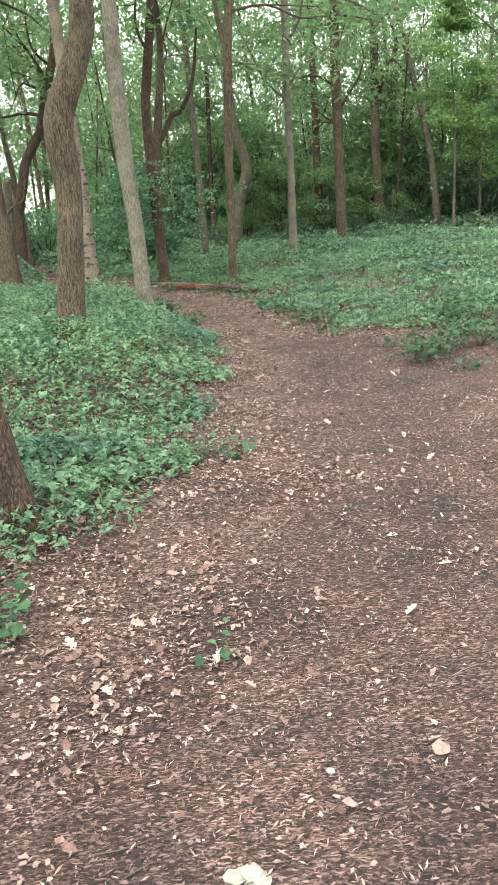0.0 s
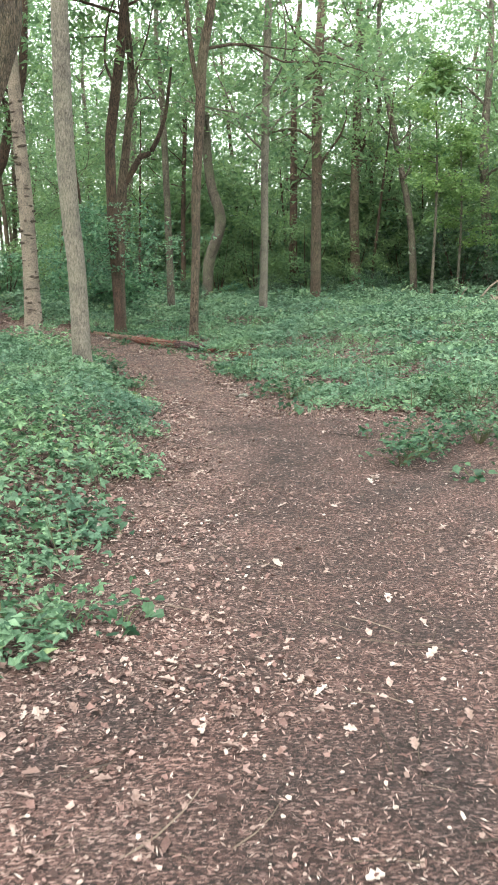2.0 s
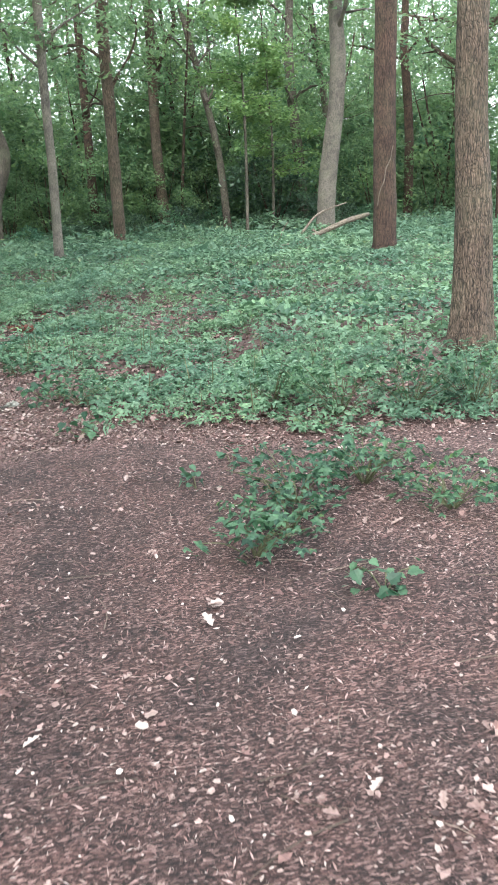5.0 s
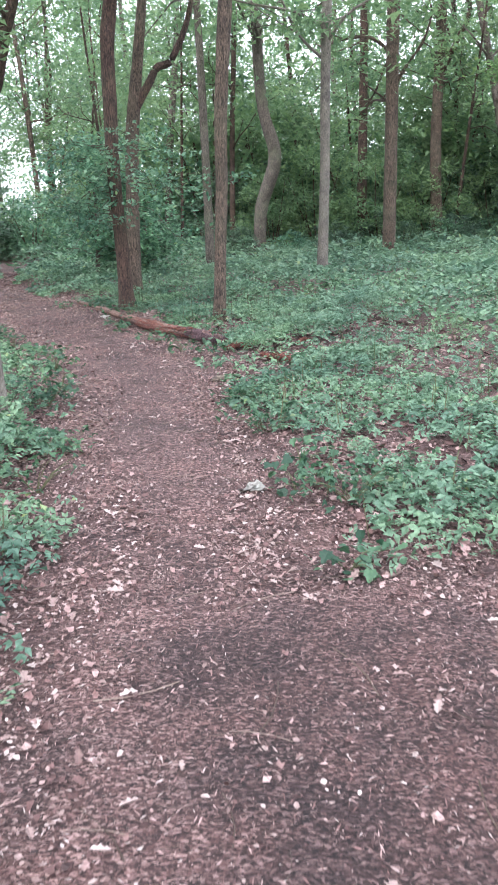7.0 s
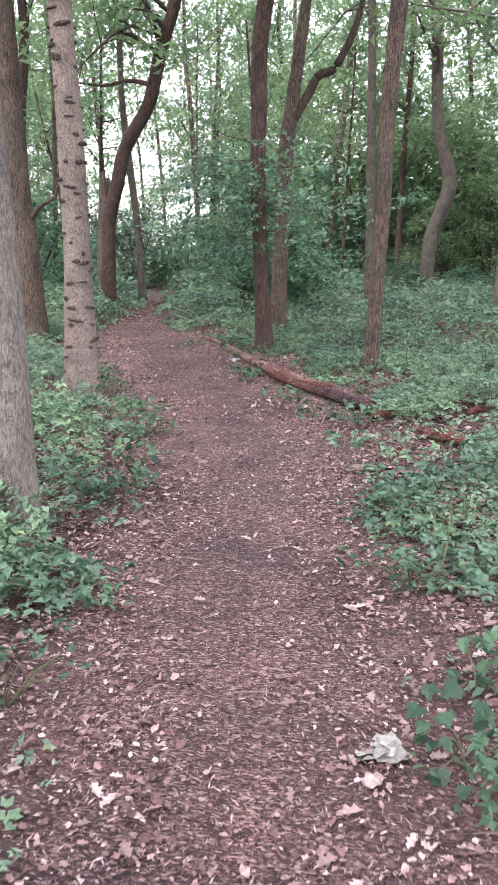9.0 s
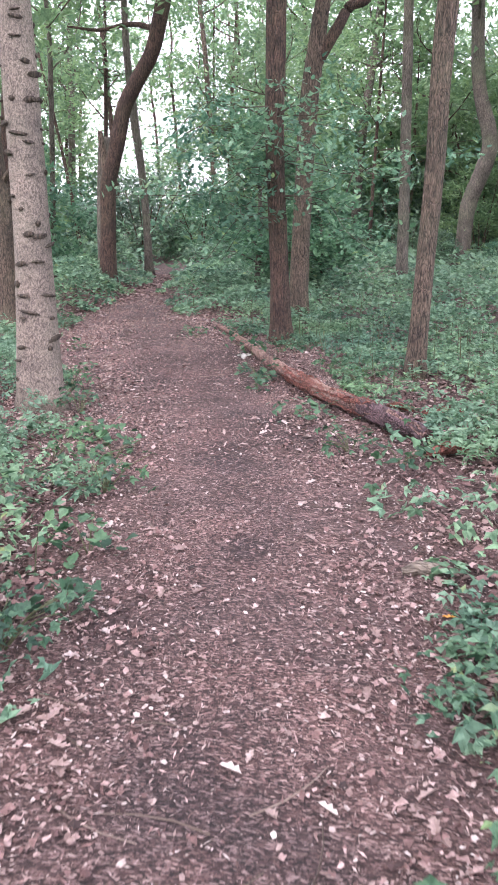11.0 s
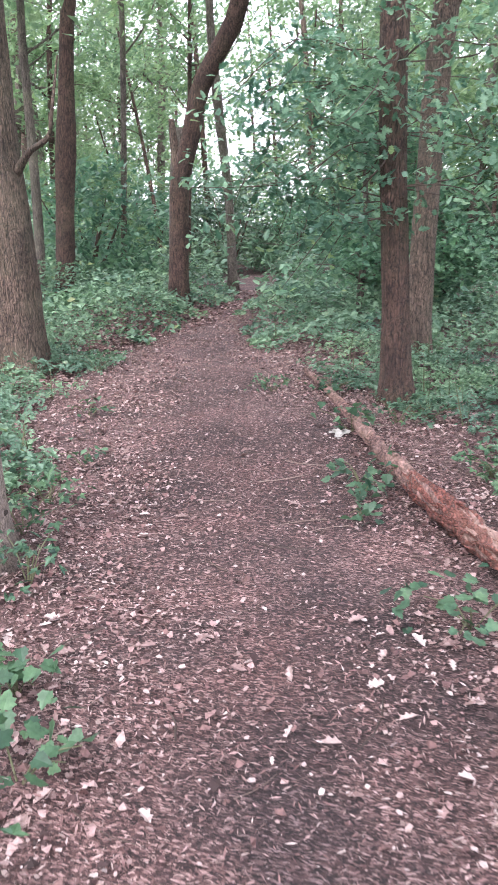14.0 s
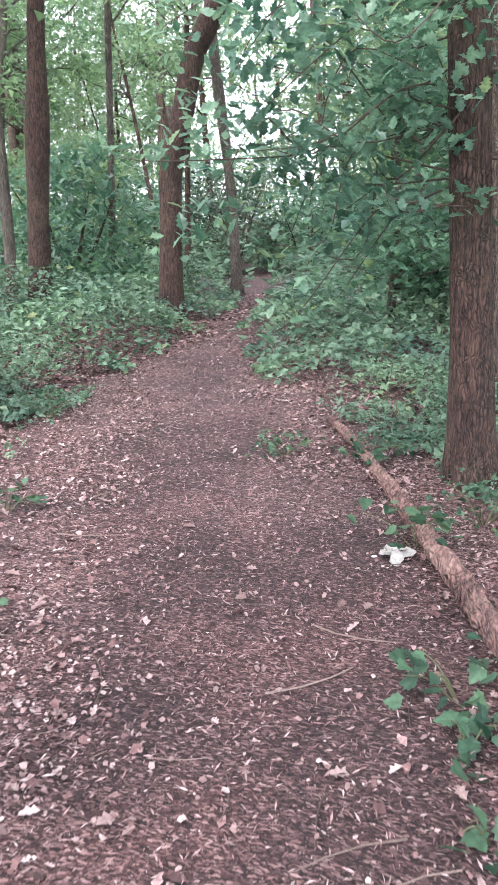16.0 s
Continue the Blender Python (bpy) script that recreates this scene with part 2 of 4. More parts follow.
SOIL = soil()
BARK_OAK = bark("oak_bark", (0.024, 0.018, 0.014), (0.18, 0.128, 0.097), (0.11, 0.115, 0.075), 0.4)
BARK_DARK = bark("dark_bark", (0.02, 0.0125, 0.0105), (0.135, 0.08, 0.061), moss_amount=0.2, fissure=66.0, depth=1.0, along=0.13)
BARK_PALE = bark("pale_smooth_bark", (0.11, 0.093, 0.078), (0.24, 0.213, 0.187), (0.17, 0.17, 0.12), 0.45, 90.0, 0.35, 0.3)
BARK_BIRCH = bark("scarred_grey_bark", (0.10, 0.077, 0.065), (0.275, 0.222, 0.19), (0.2, 0.2, 0.15), 0.3, 75.0, 0.25, 0.7)
BARK_GREY = bark("grey_bark", (0.06, 0.05, 0.042), (0.19, 0.16, 0.135), (0.12, 0.14, 0.08), 0.5)
SCAR = bark("knot_bark", (0.03, 0.022, 0.018), (0.09, 0.065, 0.05), moss_amount=0.1)
RED_WOOD = bark("rotten_red_wood", (0.08, 0.03, 0.024), (0.33, 0.115, 0.085), (0.26, 0.15, 0.12), 0.55, 60.0, 1.0, 0.25, 1)
WET_BARK = bark("damp_purple_bark", (0.045, 0.025, 0.03), (0.17, 0.10, 0.11), (0.22, 0.14, 0.15), 0.4, 46.0, 1.0, 0.14, 1)
LOG_BARK = bark("weathered_log_bark", (0.08, 0.04, 0.035), (0.33, 0.19, 0.16), (0.40, 0.27, 0.22), 0.75, 46.0, 1.0, 0.14, 1)
DEAD_WOOD = bark("bleached_dead_wood", (0.11, 0.085, 0.068), (0.29, 0.24, 0.195), (0.2, 0.2, 0.13), 0.3, axis=0)
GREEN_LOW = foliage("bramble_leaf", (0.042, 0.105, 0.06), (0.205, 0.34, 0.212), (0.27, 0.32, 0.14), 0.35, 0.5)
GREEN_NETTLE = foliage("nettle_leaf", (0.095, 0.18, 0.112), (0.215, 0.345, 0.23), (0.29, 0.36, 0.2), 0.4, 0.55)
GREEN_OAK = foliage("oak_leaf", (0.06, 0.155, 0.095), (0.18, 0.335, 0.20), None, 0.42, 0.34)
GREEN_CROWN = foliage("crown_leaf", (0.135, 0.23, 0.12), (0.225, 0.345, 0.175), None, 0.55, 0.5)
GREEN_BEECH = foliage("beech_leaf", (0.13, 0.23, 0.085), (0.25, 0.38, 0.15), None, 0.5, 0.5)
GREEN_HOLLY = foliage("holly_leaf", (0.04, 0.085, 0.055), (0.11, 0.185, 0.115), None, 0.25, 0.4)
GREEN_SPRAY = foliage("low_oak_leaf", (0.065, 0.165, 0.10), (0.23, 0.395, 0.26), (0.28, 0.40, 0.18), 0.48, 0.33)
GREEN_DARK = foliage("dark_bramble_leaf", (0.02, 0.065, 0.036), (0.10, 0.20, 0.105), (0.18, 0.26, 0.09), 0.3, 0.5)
BROWN_LEAF = dead_leaf("fallen_leaf", [(0.0, (0.025, 0.012, 0.011)), (0.3, (0.085, 0.042, 0.039)), (0.7, (0.21, 0.119, 0.109)), (1.0, (0.45, 0.32, 0.30))])
PALE_LEAF = dead_leaf("bleached_leaf", [(0.0, (0.18, 0.112, 0.102)), (0.6, (0.32, 0.23, 0.21)), (1.0, (0.5, 0.42, 0.395))])
WHITE_LEAF = dead_leaf("white_leaf", [(0.0, (0.24, 0.235, 0.21)), (1.0, (0.42, 0.415, 0.38))])
ORANGE = dead_leaf("orange_leaf", [(0.0, (0.6, 0.27, 0.05)), (1.0, (0.65, 0.3, 0.06))])
STEM = dead_leaf("green_stem", [(0.0, (0.07, 0.10, 0.045)), (1.0, (0.14, 0.13, 0.07))])
TWIG = dead_leaf("twig_bark", [(0.0, (0.03, 0.02, 0.016)), (0.7, (0.10, 0.07, 0.055)), (1.0, (0.24, 0.18, 0.15))])

# ---- leaf shapes: points across a leaf one unit long, its stalk at the origin ----
FOLDED = (np.array([(0, 0, 0), (0.34, 0.45, 0.10), (0, 1, -0.05), (-0.34, 0.45, 0.10)]), [(0, 1, 2), (0, 2, 3)])
SIMPLE = (np.array([(0.12, 0, 0), (0.36, 0.62, 0.06), (-0.30, 1, 0)]), [(0, 1, 2)])
OVAL = (np.array([(0, 0, 0), (0.30, 0.25, 0.09), (0.30, 0.65, 0.06), (0, 1, -0.10), (-0.30, 0.65, 0.06), (-0.30, 0.25, 0.09)]), [(0, 1, 2), (0, 2, 3), (0, 3, 4), (0, 4, 5)])
CURLED = (np.array([(0, 0, 0.16), (0.16, 0.16, 0.02), (0.38, 0.6, 0.22), (0.05, 1, 0.06), (-0.14, 0.62, 0.10), (-0.33, 0.34, 0.20), (0, 0.45, 0.0)]),
          [(0, 1, 6), (1, 2, 6), (2, 3, 6), (3, 4, 6), (4, 5, 6), (5, 0, 6)])
def leaflets(spread):
    """A leaf of several pointed, folded leaflets; spread: rows of turn, length and start along the stalk."""
    pts, tris = [], []
    for turn, size, start in spread:
        c, q, base = math.cos(turn), math.sin(turn), len(pts)
        for x, y, z in [(0, 0, 0), (0.31, 0.36, 0.09), (0.02, 1, -0.12), (-0.31, 0.36, 0.09)]:
            pts.append((size * (c * x - q * y), start + size * (q * x + c * y), size * z))
        tris += [(base, base + 1, base + 2), (base, base + 2, base + 3)]
    return np.array(pts), tris


TRIFOLIATE = leaflets([(0.0, 0.58, 0.42), (1.15, 0.50, 0.40), (-1.15, 0.50, 0.40)])
PAIRED = leaflets([(0.9, 0.55, 0.15), (-0.9, 0.55, 0.15), (0.5, 0.42, 0.5), (-0.5, 0.42, 0.5)])
SLIVER = (np.array([(0.05, 0, 0), (0.1, 0.45, 0.08), (-0.04, 1, 0.02), (-0.09, 0.4, 0.0)]), [(0, 1, 2), (0, 2, 3)])
RAGGED = (np.array([(0, 0, 0.05), (0.2, 0.1, 0.0), (0.29, 0.3, 0.1), (0.42, 0.45, 0.16), (0.33, 0.62, 0.06), (0.26, 0.86, 0.15), (0, 1, 0.05), (-0.27, 0.84, 0.1), (-0.36, 0.68, 0.2), (-0.31, 0.45, 0.04), (-0.36, 0.2, 0.12)]), [(0, 1, 2), (2, 3, 4), (4, 5, 6), (6, 7, 4), (7, 8, 9), (9, 10, 0), (0, 2, 9), (2, 4, 9), (4, 7, 9)])
RAGGED_FEW = (np.array([(0, 0, 0.05), (0.34, 0.35, 0.1), (0.12, 0.9, 0.05), (-0.3, 0.75, 0.14), (-0.28, 0.25, 0.1)]), [(0, 1, 2), (0, 2, 3), (0, 3, 4)])
SCRAP = (np.array([(0, 0, 0.14), (0.24, 0.2, 0.0), (0.32, 0.7, 0.2), (0.0, 1, 0.04), (-0.33, 0.55, 0.24), (-0.14, 0.25, 0.02)]), [(0, 1, 5), (1, 2, 5), (2, 4, 5), (2, 3, 4)])
OUTLINE = [(0, 0), (0.1, 0.14), (0.27, 0.27), (0.15, 0.41), (0.31, 0.6), (0.15, 0.73), (0.12, 0.95), (-0.05, 1.0), (-0.2, 0.8), (-0.12, 0.67), (-0.3, 0.5), (-0.14, 0.36), (-0.22, 0.2)]
FALLEN = (np.array([(x, y, 0.55 * abs(x) + 0.1 * y) for x, y in OUTLINE] + [(0, 0.5, 0.02)]), [(i, (i + 1) % 13, 13) for i in range(13)])
HALF = [(0.07, 0.12), (0.20, 0.24), (0.12, 0.34), (0.30, 0.48), (0.18, 0.58), (0.33, 0.73), (0.18, 0.83), (0.14, 0.95)]
rim = [(0, 0)] + HALF + [(0, 1.0)] + [(-x, y) for x, y in reversed(HALF)]
LOBED = (np.array([(x, y, 0.25 * abs(x) - 0.12 * y * y) for x, y in rim] + [(0, 0.5, -0.03)]), [(i, (i + 1) % len(rim), len(rim)) for i in range(len(rim))])
STAR = [(0.10, 0.04), (0.30, -0.02), (0.34, 0.14), (0.50, 0.30), (0.36, 0.40), (0.42, 0.56), (0.22, 0.62), (0.16, 0.82)]
rim = [(0, 0)] + STAR + [(0, 1.0)] + [(-x, y) for x, y in reversed(STAR)]
PALMATE = (np.array([(x, y, 0.16 * abs(x) - 0.10 * y * y) for x, y in rim] + [(0, 0.38, -0.02)]), [(i, (i + 1) % len(rim), len(rim)) for i in range(len(rim))])


def mesh_from(name, verts, tris, mat, smooth=False):
    me = bpy.data.meshes.new(name)
    verts, tris = np.asarray(verts, np.float32), np.asarray(tris, np.int32)
    k = tris.shape[1]
    me.vertices.add(len(verts))
    me.vertices.foreach_set("co", verts.ravel())
    me.loops.add(tris.size)
    me.loops.foreach_set("vertex_index", tris.ravel())
    me.polygons.add(len(tris))
    me.polygons.foreach_set("loop_start", np.arange(0, tris.size, k, dtype=np.int32))
    me.polygons.foreach_set("use_smooth", np.full(len(tris), smooth))
    me.materials.append(mat)
    me.update(calc_edges=True)
    return me


def leaf_mesh(name, places, sizes, shape, mat, rng, tilt=0.6, droop=0.0):
    """One mesh of many leaves: places (n, 3), sizes (n), leaning by about tilt radians from level."""
    count = len(places)
    turn, lean, roll = rng.uniform(0, 2 * np.pi, count), rng.normal(-droop, tilt, count), rng.normal(0, tilt, count)
    c, s = np.cos(turn), np.sin(turn)
    cl, sl, cr, sr = np.cos(lean), np.sin(lean), np.cos(roll), np.sin(roll)
    zero, one = np.zeros(count), np.ones(count)
    spin = np.stack([np.stack([c, -s, zero], 1), np.stack([s, c, zero], 1), np.stack([zero, zero, one], 1)], 1)
    pitch = np.stack([np.stack([one, zero, zero], 1), np.stack([zero, cl, -sl], 1), np.stack([zero, sl, cl], 1)], 1)
    bank = np.stack([np.stack([cr, zero, sr], 1), np.stack([zero, one, zero], 1), np.stack([-sr, zero, cr], 1)], 1)
    pts, tris = shape
    centred = pts - np.array([0, 0.5, 0])
    v = np.einsum("nij,kj->nki", spin @ pitch @ bank, centred) * np.asarray(sizes)[:, None, None] + np.asarray(places)[:, None, :]
    f = np.asarray(tris)[None] + (np.arange(count) * len(pts))[:, None, None]
    return mesh_from(name, v.reshape(-1, 3), f.reshape(-1, 3), mat)


def smooth_line(points, per):
    """A rounded line through the points (rows of any width)."""
    p = np.asarray(points, float)
    p = np.vstack([2 * p[0] - p[1], p, 2 * p[-1] - p[-2]])
    out = []
    for i in range(1, len(p) - 2):
        for u in np.linspace(0, 1, per, endpoint=False):
            a, b, c, d = p[i - 1], p[i], p[i + 1], p[i + 2]
            out.append(0.5 * (2 * b + (c - a) * u + (2 * a - 5 * b + 4 * c - d) * u * u + (3 * b - a - 3 * c + d) * u ** 3))
    return np.array(out + [p[-2]])


def tube_arrays(line, sides=12, rough=0.05, seed=1, flare=0.0):
    """A tapered round limb along rows of x, y, z, radius, its skin uneven, both ends closed."""
    line = np.asarray(line, float)
    n = len(line)
    way = np.gradient(line[:, :3], axis=0)
    way /= np.linalg.norm(way, axis=1)[:, None] + 1e-9
    ref = np.where(np.abs(way[:, 2:3]) > 0.8, [[1.0, 0, 0]], [[0, 0, 1.0]])
    a = np.cross(ref, way)
    a /= np.linalg.norm(a, axis=1)[:, None] + 1e-9
    b = np.cross(way, a)
    ang = np.linspace(0, 2 * np.pi, sides, endpoint=False)
    run = np.concatenate([[0], np.cumsum(np.linalg.norm(np.diff(line[:, :3], axis=0), axis=1))])
    ga, gr = np.meshgrid(np.arange(sides), run)
    bumps = vnoise(np.minimum(ga, sides - ga) * 0.9, gr * 2.2, 1.0, seed) - 0.5 + 0.7 * (vnoise(ga * 1.7 % sides, gr * 9, 1.0, seed + 1) - 0.5)
    r = line[:, 3:4] * (1 + rough * 2 * bumps)
    if flare:
        toes = 0.75 + 0.5 * np.cos(ang * 4 + seed)[None]
        r = r * (1 + flare * np.exp(-gr / 0.22) * toes)
    ring = line[:, None, :3] + r[..., None] * (np.cos(ang)[None, :, None] * a[:, None] + np.sin(ang)[None, :, None] * b[:, None])
    v = np.vstack([ring.reshape(-1, 3), line[0, :3], line[-1, :3]])
    i, j = np.meshgrid(np.arange(n - 1), np.arange(sides), indexing="ij")
    k = (j + 1) % sides
    q = np.stack([i * sides + j, i * sides + k, (i + 1) * sides + k, (i + 1) * sides + j], -1).reshape(-1, 4)
    f = np.vstack([q[:, [0, 1, 2]], q[:, [0, 2, 3]]])
    s = np.arange(sides)
    ends = np.vstack([np.stack([(s + 1) % sides, s, np.full(sides, n * sides)], 1), np.stack([(n - 1) * sides + s, (n - 1) * sides + (s + 1) % sides, np.full(sides, n * sides + 1)], 1)])
    return v, np.vstack([f, ends])


def tube(name, line, mat, sides=12, rough=0.05, seed=1, flare=0.0):
    return mesh_from(name, *tube_arrays(line, sides, rough, seed, flare), mat, True)


def joined(name, pieces, mat):
    """One mesh out of several (points, faces)."""
    starts = np.cumsum([0] + [len(v) for v, _ in pieces[:-1]])
    return mesh_from(name, np.vstack([v for v, _ in pieces]), np.vstack([f + k for (_, f), k in zip(pieces, starts)]), mat, True)


def part(name, mesh, parent, label=""):
    ob = new(name, mesh)
    ob.parent = parent
    return tagged(ob, label)


# ---- the ground ----
def build_ground():
    xs = np.concatenate([[-500, -250, -120, -70], np.arange(-45, -9, 1.0), np.arange(-9, 5, 0.14), np.arange(5, 45.1, 1.0), [70, 120, 250, 500]])
    ys = np.concatenate([[-500, -200, -80, -40], np.arange(-20, 1, 1.0), np.arange(1, 30, 0.14), np.arange(30, 70.1, 1.0), [110, 180, 300, 500]])
    gx, gy = np.meshgrid(xs, ys)
    gz = ground_z(gx, gy)
    v = np.stack([gx, gy, gz], -1).reshape(-1, 3)
    w = len(xs)
    i, j = np.meshgrid(np.arange(len(ys) - 1), np.arange(w - 1), indexing="ij")
    q = np.stack([i * w + j, i * w + j + 1, (i + 1) * w + j + 1, (i + 1) * w + j], -1).reshape(-1, 4)
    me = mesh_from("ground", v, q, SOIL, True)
    worn = me.attributes.new("worn", "FLOAT", "POINT")
    s = into_green(v[:, 0], v[:, 1]) + 0.5 * (vnoise(v[:, 0], v[:, 1], 0.6, 9) - 0.5)
    worn.data.foreach_set("value", (1 - step(-0.45, 0.15, s)).astype(np.float32))
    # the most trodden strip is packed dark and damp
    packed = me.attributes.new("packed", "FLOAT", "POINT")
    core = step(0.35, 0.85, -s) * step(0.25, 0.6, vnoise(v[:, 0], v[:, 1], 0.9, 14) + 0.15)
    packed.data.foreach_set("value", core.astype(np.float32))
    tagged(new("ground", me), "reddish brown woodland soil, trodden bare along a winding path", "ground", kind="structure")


build_ground()


# ---- trees ----
def along(line, z):
    zs = line[:, 2]
    return np.array([np.interp(z, zs, line[:, k]) for k in range(4)])


def crown_places(rng, centre, spread, count, clumps=26, tight=(0.16, 0.34), cores=None):
    """Leaf places gathered in flat, drooping clumps inside an uneven round crown, or round the given cores."""
    core = rng.normal(0, 1, (clumps, 3))
    core /= np.linalg.norm(core, axis=1)[:, None]
    core *= rng.uniform(0.35, 1.0, (clumps, 1)) ** 0.6
    core = core * np.asarray(spread) + np.asarray(centre)
    if cores is not None:
        core = np.vstack([core, cores])
    size = rng.uniform(*tight, len(core)) * spread[0]
    share = size ** 2 / np.sum(size ** 2)
    pick = rng.choice(len(core), count, p=share)
    d = rng.normal(0, 1, (count, 3)) * np.array([1, 1, 0.42])
    d[:, 2] -= 0.16 * (d[:, 0] ** 2 + d[:, 1] ** 2)
    return core[pick] + d * size[pick, None]


def bough(rng, p, reach, sides):
    """A crooked limb from p (x, y, z, radius) with side twigs: its pieces and the tips that bear leaves."""
    a = rng.uniform(0, 2 * np.pi)
    way = np.array([math.cos(a), math.sin(a), rng.uniform(0.3, 1.3)])
    way /= np.linalg.norm(way)
    at, rows = np.array(p[:3]), [(*p[:3], p[3] * 0.36)]
    for k in range(5):
        way = way + rng.normal(0, 0.3, 3) + np.array([0, 0, 0.06])
        way /= np.linalg.norm(way)
        at = at + way * reach * 0.24
        rows.append((*at, p[3] * (0.29, 0.23, 0.17, 0.10, 0.04)[k]))
    pieces, tips = [tube_arrays(smooth_line(rows, 3 if sides > 4 else 2), sides, 0.05, 3)], [at]
    for k in (1, 2, 3, 3, 4):
        root = np.array(rows[k])
        d = rng.normal(0, 1, 3) * np.array([1, 1, 0.5]) + np.array([0, 0, 0.15])
        d *= reach * rng.uniform(0.25, 0.5) / np.linalg.norm(d)
        mid = root[:3] + d * 0.5 + rng.normal(0, 0.07 * reach, 3)
        pieces.append(tube_arrays([(*root[:3], root[3] * 0.6), (*mid, root[3] * 0.38), (*(root[:3] + d), 0.006)], 4 if sides > 4 else 3, 0.02, 5))
        tips.append(root[:3] + d)
    return pieces, tips


def tree(name, label, x, y, spine, mat, height=13.0, sides=18, crown=3600, limbs=6, seed=1, flare=0.5, rough=0.05, crown_mat=None, crown_low=0.55, wide=3.6, leaf=0.20, lean_y=0.0):
    """spine: rows of offset along x, height, radius; the trunk goes on above them to its crown."""
    rng = np.random.default_rng(seed)
    ob = tagged(new(name), label, "tree")
    ob.location = (x, y, float(ground_z(x, y)))
    rows = [(dx, lean_y * z, z, r) for dx, z, r in spine]
    rows[0] = (rows[0][0], 0, -0.06, rows[0][3])
    dx, _, z, r = rows[-1]
    slope = (rows[-1][0] - rows[-2][0]) / max(rows[-1][2] - rows[-2][2], 0.1)
    while z < height - 0.5:
        nz = min(z + 1.6, height)
        slope *= 0.6
        dx += slope * (nz - z) + rng.normal(0, 0.09)
        z, r = nz, max(r * 0.86, 0.025)
        rows.append((dx, lean_y * z + rng.normal(0, 0.08), z, r))
    line = smooth_line(rows, 7 if sides > 10 else 3)
    part("trunk", tube("trunk", line, mat, sides, rough, seed, flare), ob)
    tips = []
    for k in range(limbs):
        p = along(line, height * rng.uniform(crown_low * 0.75, 0.85))
        pieces, ends = bough(rng, p, wide * rng.uniform(0.7, 1.15), 6 if sides > 10 else 4)
        tips += ends
        part("limb", joined("limb", pieces, mat), ob)
    if crown:
        low = height * crown_low
        top = along(line, height * 0.8)
        spread = (wide, wide, (height - low) * 0.55)
        pts = crown_places(rng, (top[0], top[1], (low + height) / 2 + 0.5), spread, crown, 26, (0.06, 0.15), np.array(tips) if tips else None)
        pts = pts[pts[:, 2] > 0.4]
        part("crown", leaf_mesh("crown", pts, rng.uniform(0.7, 1.3, len(pts)) * leaf, SIMPLE, crown_mat or GREEN_CROWN, rng, 0.55, 0.25), ob, "loose crown of green leaves")
    return ob


def limb_of(ob, rows, mat, name="limb", sides=10, seed=3):
    return part(name, tube(name, smooth_line(rows, 7), mat, sides, 0.06, seed), ob)


tree("oak_tree", "oak with a bent trunk of fissured brown bark beside ferny undergrowth", -1.99, 10.3,
     [(0, 0, 0.18), (0.14, 1.03, 0.152), (0.23, 1.97, 0.15), (0.21, 2.67, 0.165), (0.41, 3.14, 0.145), (0.57, 3.56, 0.14), (0.62, 3.93, 0.13)], BARK_OAK, seed=11, sides=28)
tree("pale_tree", "slender tree with smooth pale grey bark beside the path", -1.41, 13.95,
     [(0, 0, 0.125), (-0.01, 1.45, 0.12), (-0.06, 2.3, 0.12), (-0.08, 3.4, 0.12), (-0.06, 4.5, 0.11)], BARK_PALE, seed=12, sides=28, rough=0.02)
tree("oak_tree", "dark straight oak with low leafy branches beside the path", -1.67, 22.35,
     [(0, 0, 0.12), (-0.04, 1.05, 0.108), (-0.09, 2.3, 0.107), (-0.08, 3.3, 0.112), (-0.06, 4.2, 0.115), (0.02, 4.8, 0.115)], BARK_DARK, seed=13, sides=36)
forked = tree("oak_tree", "brown oak forking above head height behind a darker oak", -1.9, 24.7,
              [(0, 0, 0.15), (0.02, 0.8, 0.135), (0.07, 1.9, 0.13), (0.13, 3.0, 0.13), (0.26, 4.0, 0.11), (0.32, 4.4, 0.10)], BARK_OAK, seed=14, sides=24)
limb_of(forked, [(0.2, 0, 3.5, 0.09), (0.5, 0, 3.95, 0.075), (0.66, 0.1, 4.25, 0.07), (0.95, 0.1, 4.4, 0.065), (1.3, 0.2, 5.2, 0.05), (1.5, 0.3, 6.4, 0.03)], BARK_DARK)
slim = tree("oak_tree", "slender dark oak leaning slightly, standing in ivy", 0.03, 20.4,
            [(0, 0, 0.098), (0.05, 1.0, 0.087), (0.10, 1.9, 0.089), (0.13, 3.0, 0.092), (0.23, 4.3, 0.098), (0.33, 5.6, 0.098), (0.55, 6.8, 0.078)], BARK_OAK, seed=15, sides=24)
limb_of(slim, [(0.28, 0, 4.8, 0.06), (0.1, 0.1, 5.8, 0.05), (0.0, 0.2, 7.5, 0.03)], BARK_OAK)
tree("pale_tree", "thin tree with pale grey bark among nettles", 2.03, 28.2, [(0, 0, 0.13), (0.08, 2.3, 0.115), (0.1, 4.2, 0.11), (0.16, 6.4, 0.11), (0.25, 8.6, 0.1)], BARK_PALE, seed=16, crown_low=0.42, crown=4200, limbs=8)
tree("oak_tree", "straight grey-brown oak standing in nettles", 4.2, 32.7, [(0, 0, 0.19), (0.03, 3.2, 0.175), (0.06, 7.3, 0.17), (0.2, 9.8, 0.15)], BARK_OAK, seed=17, crown_low=0.42, crown=4200, limbs=8)
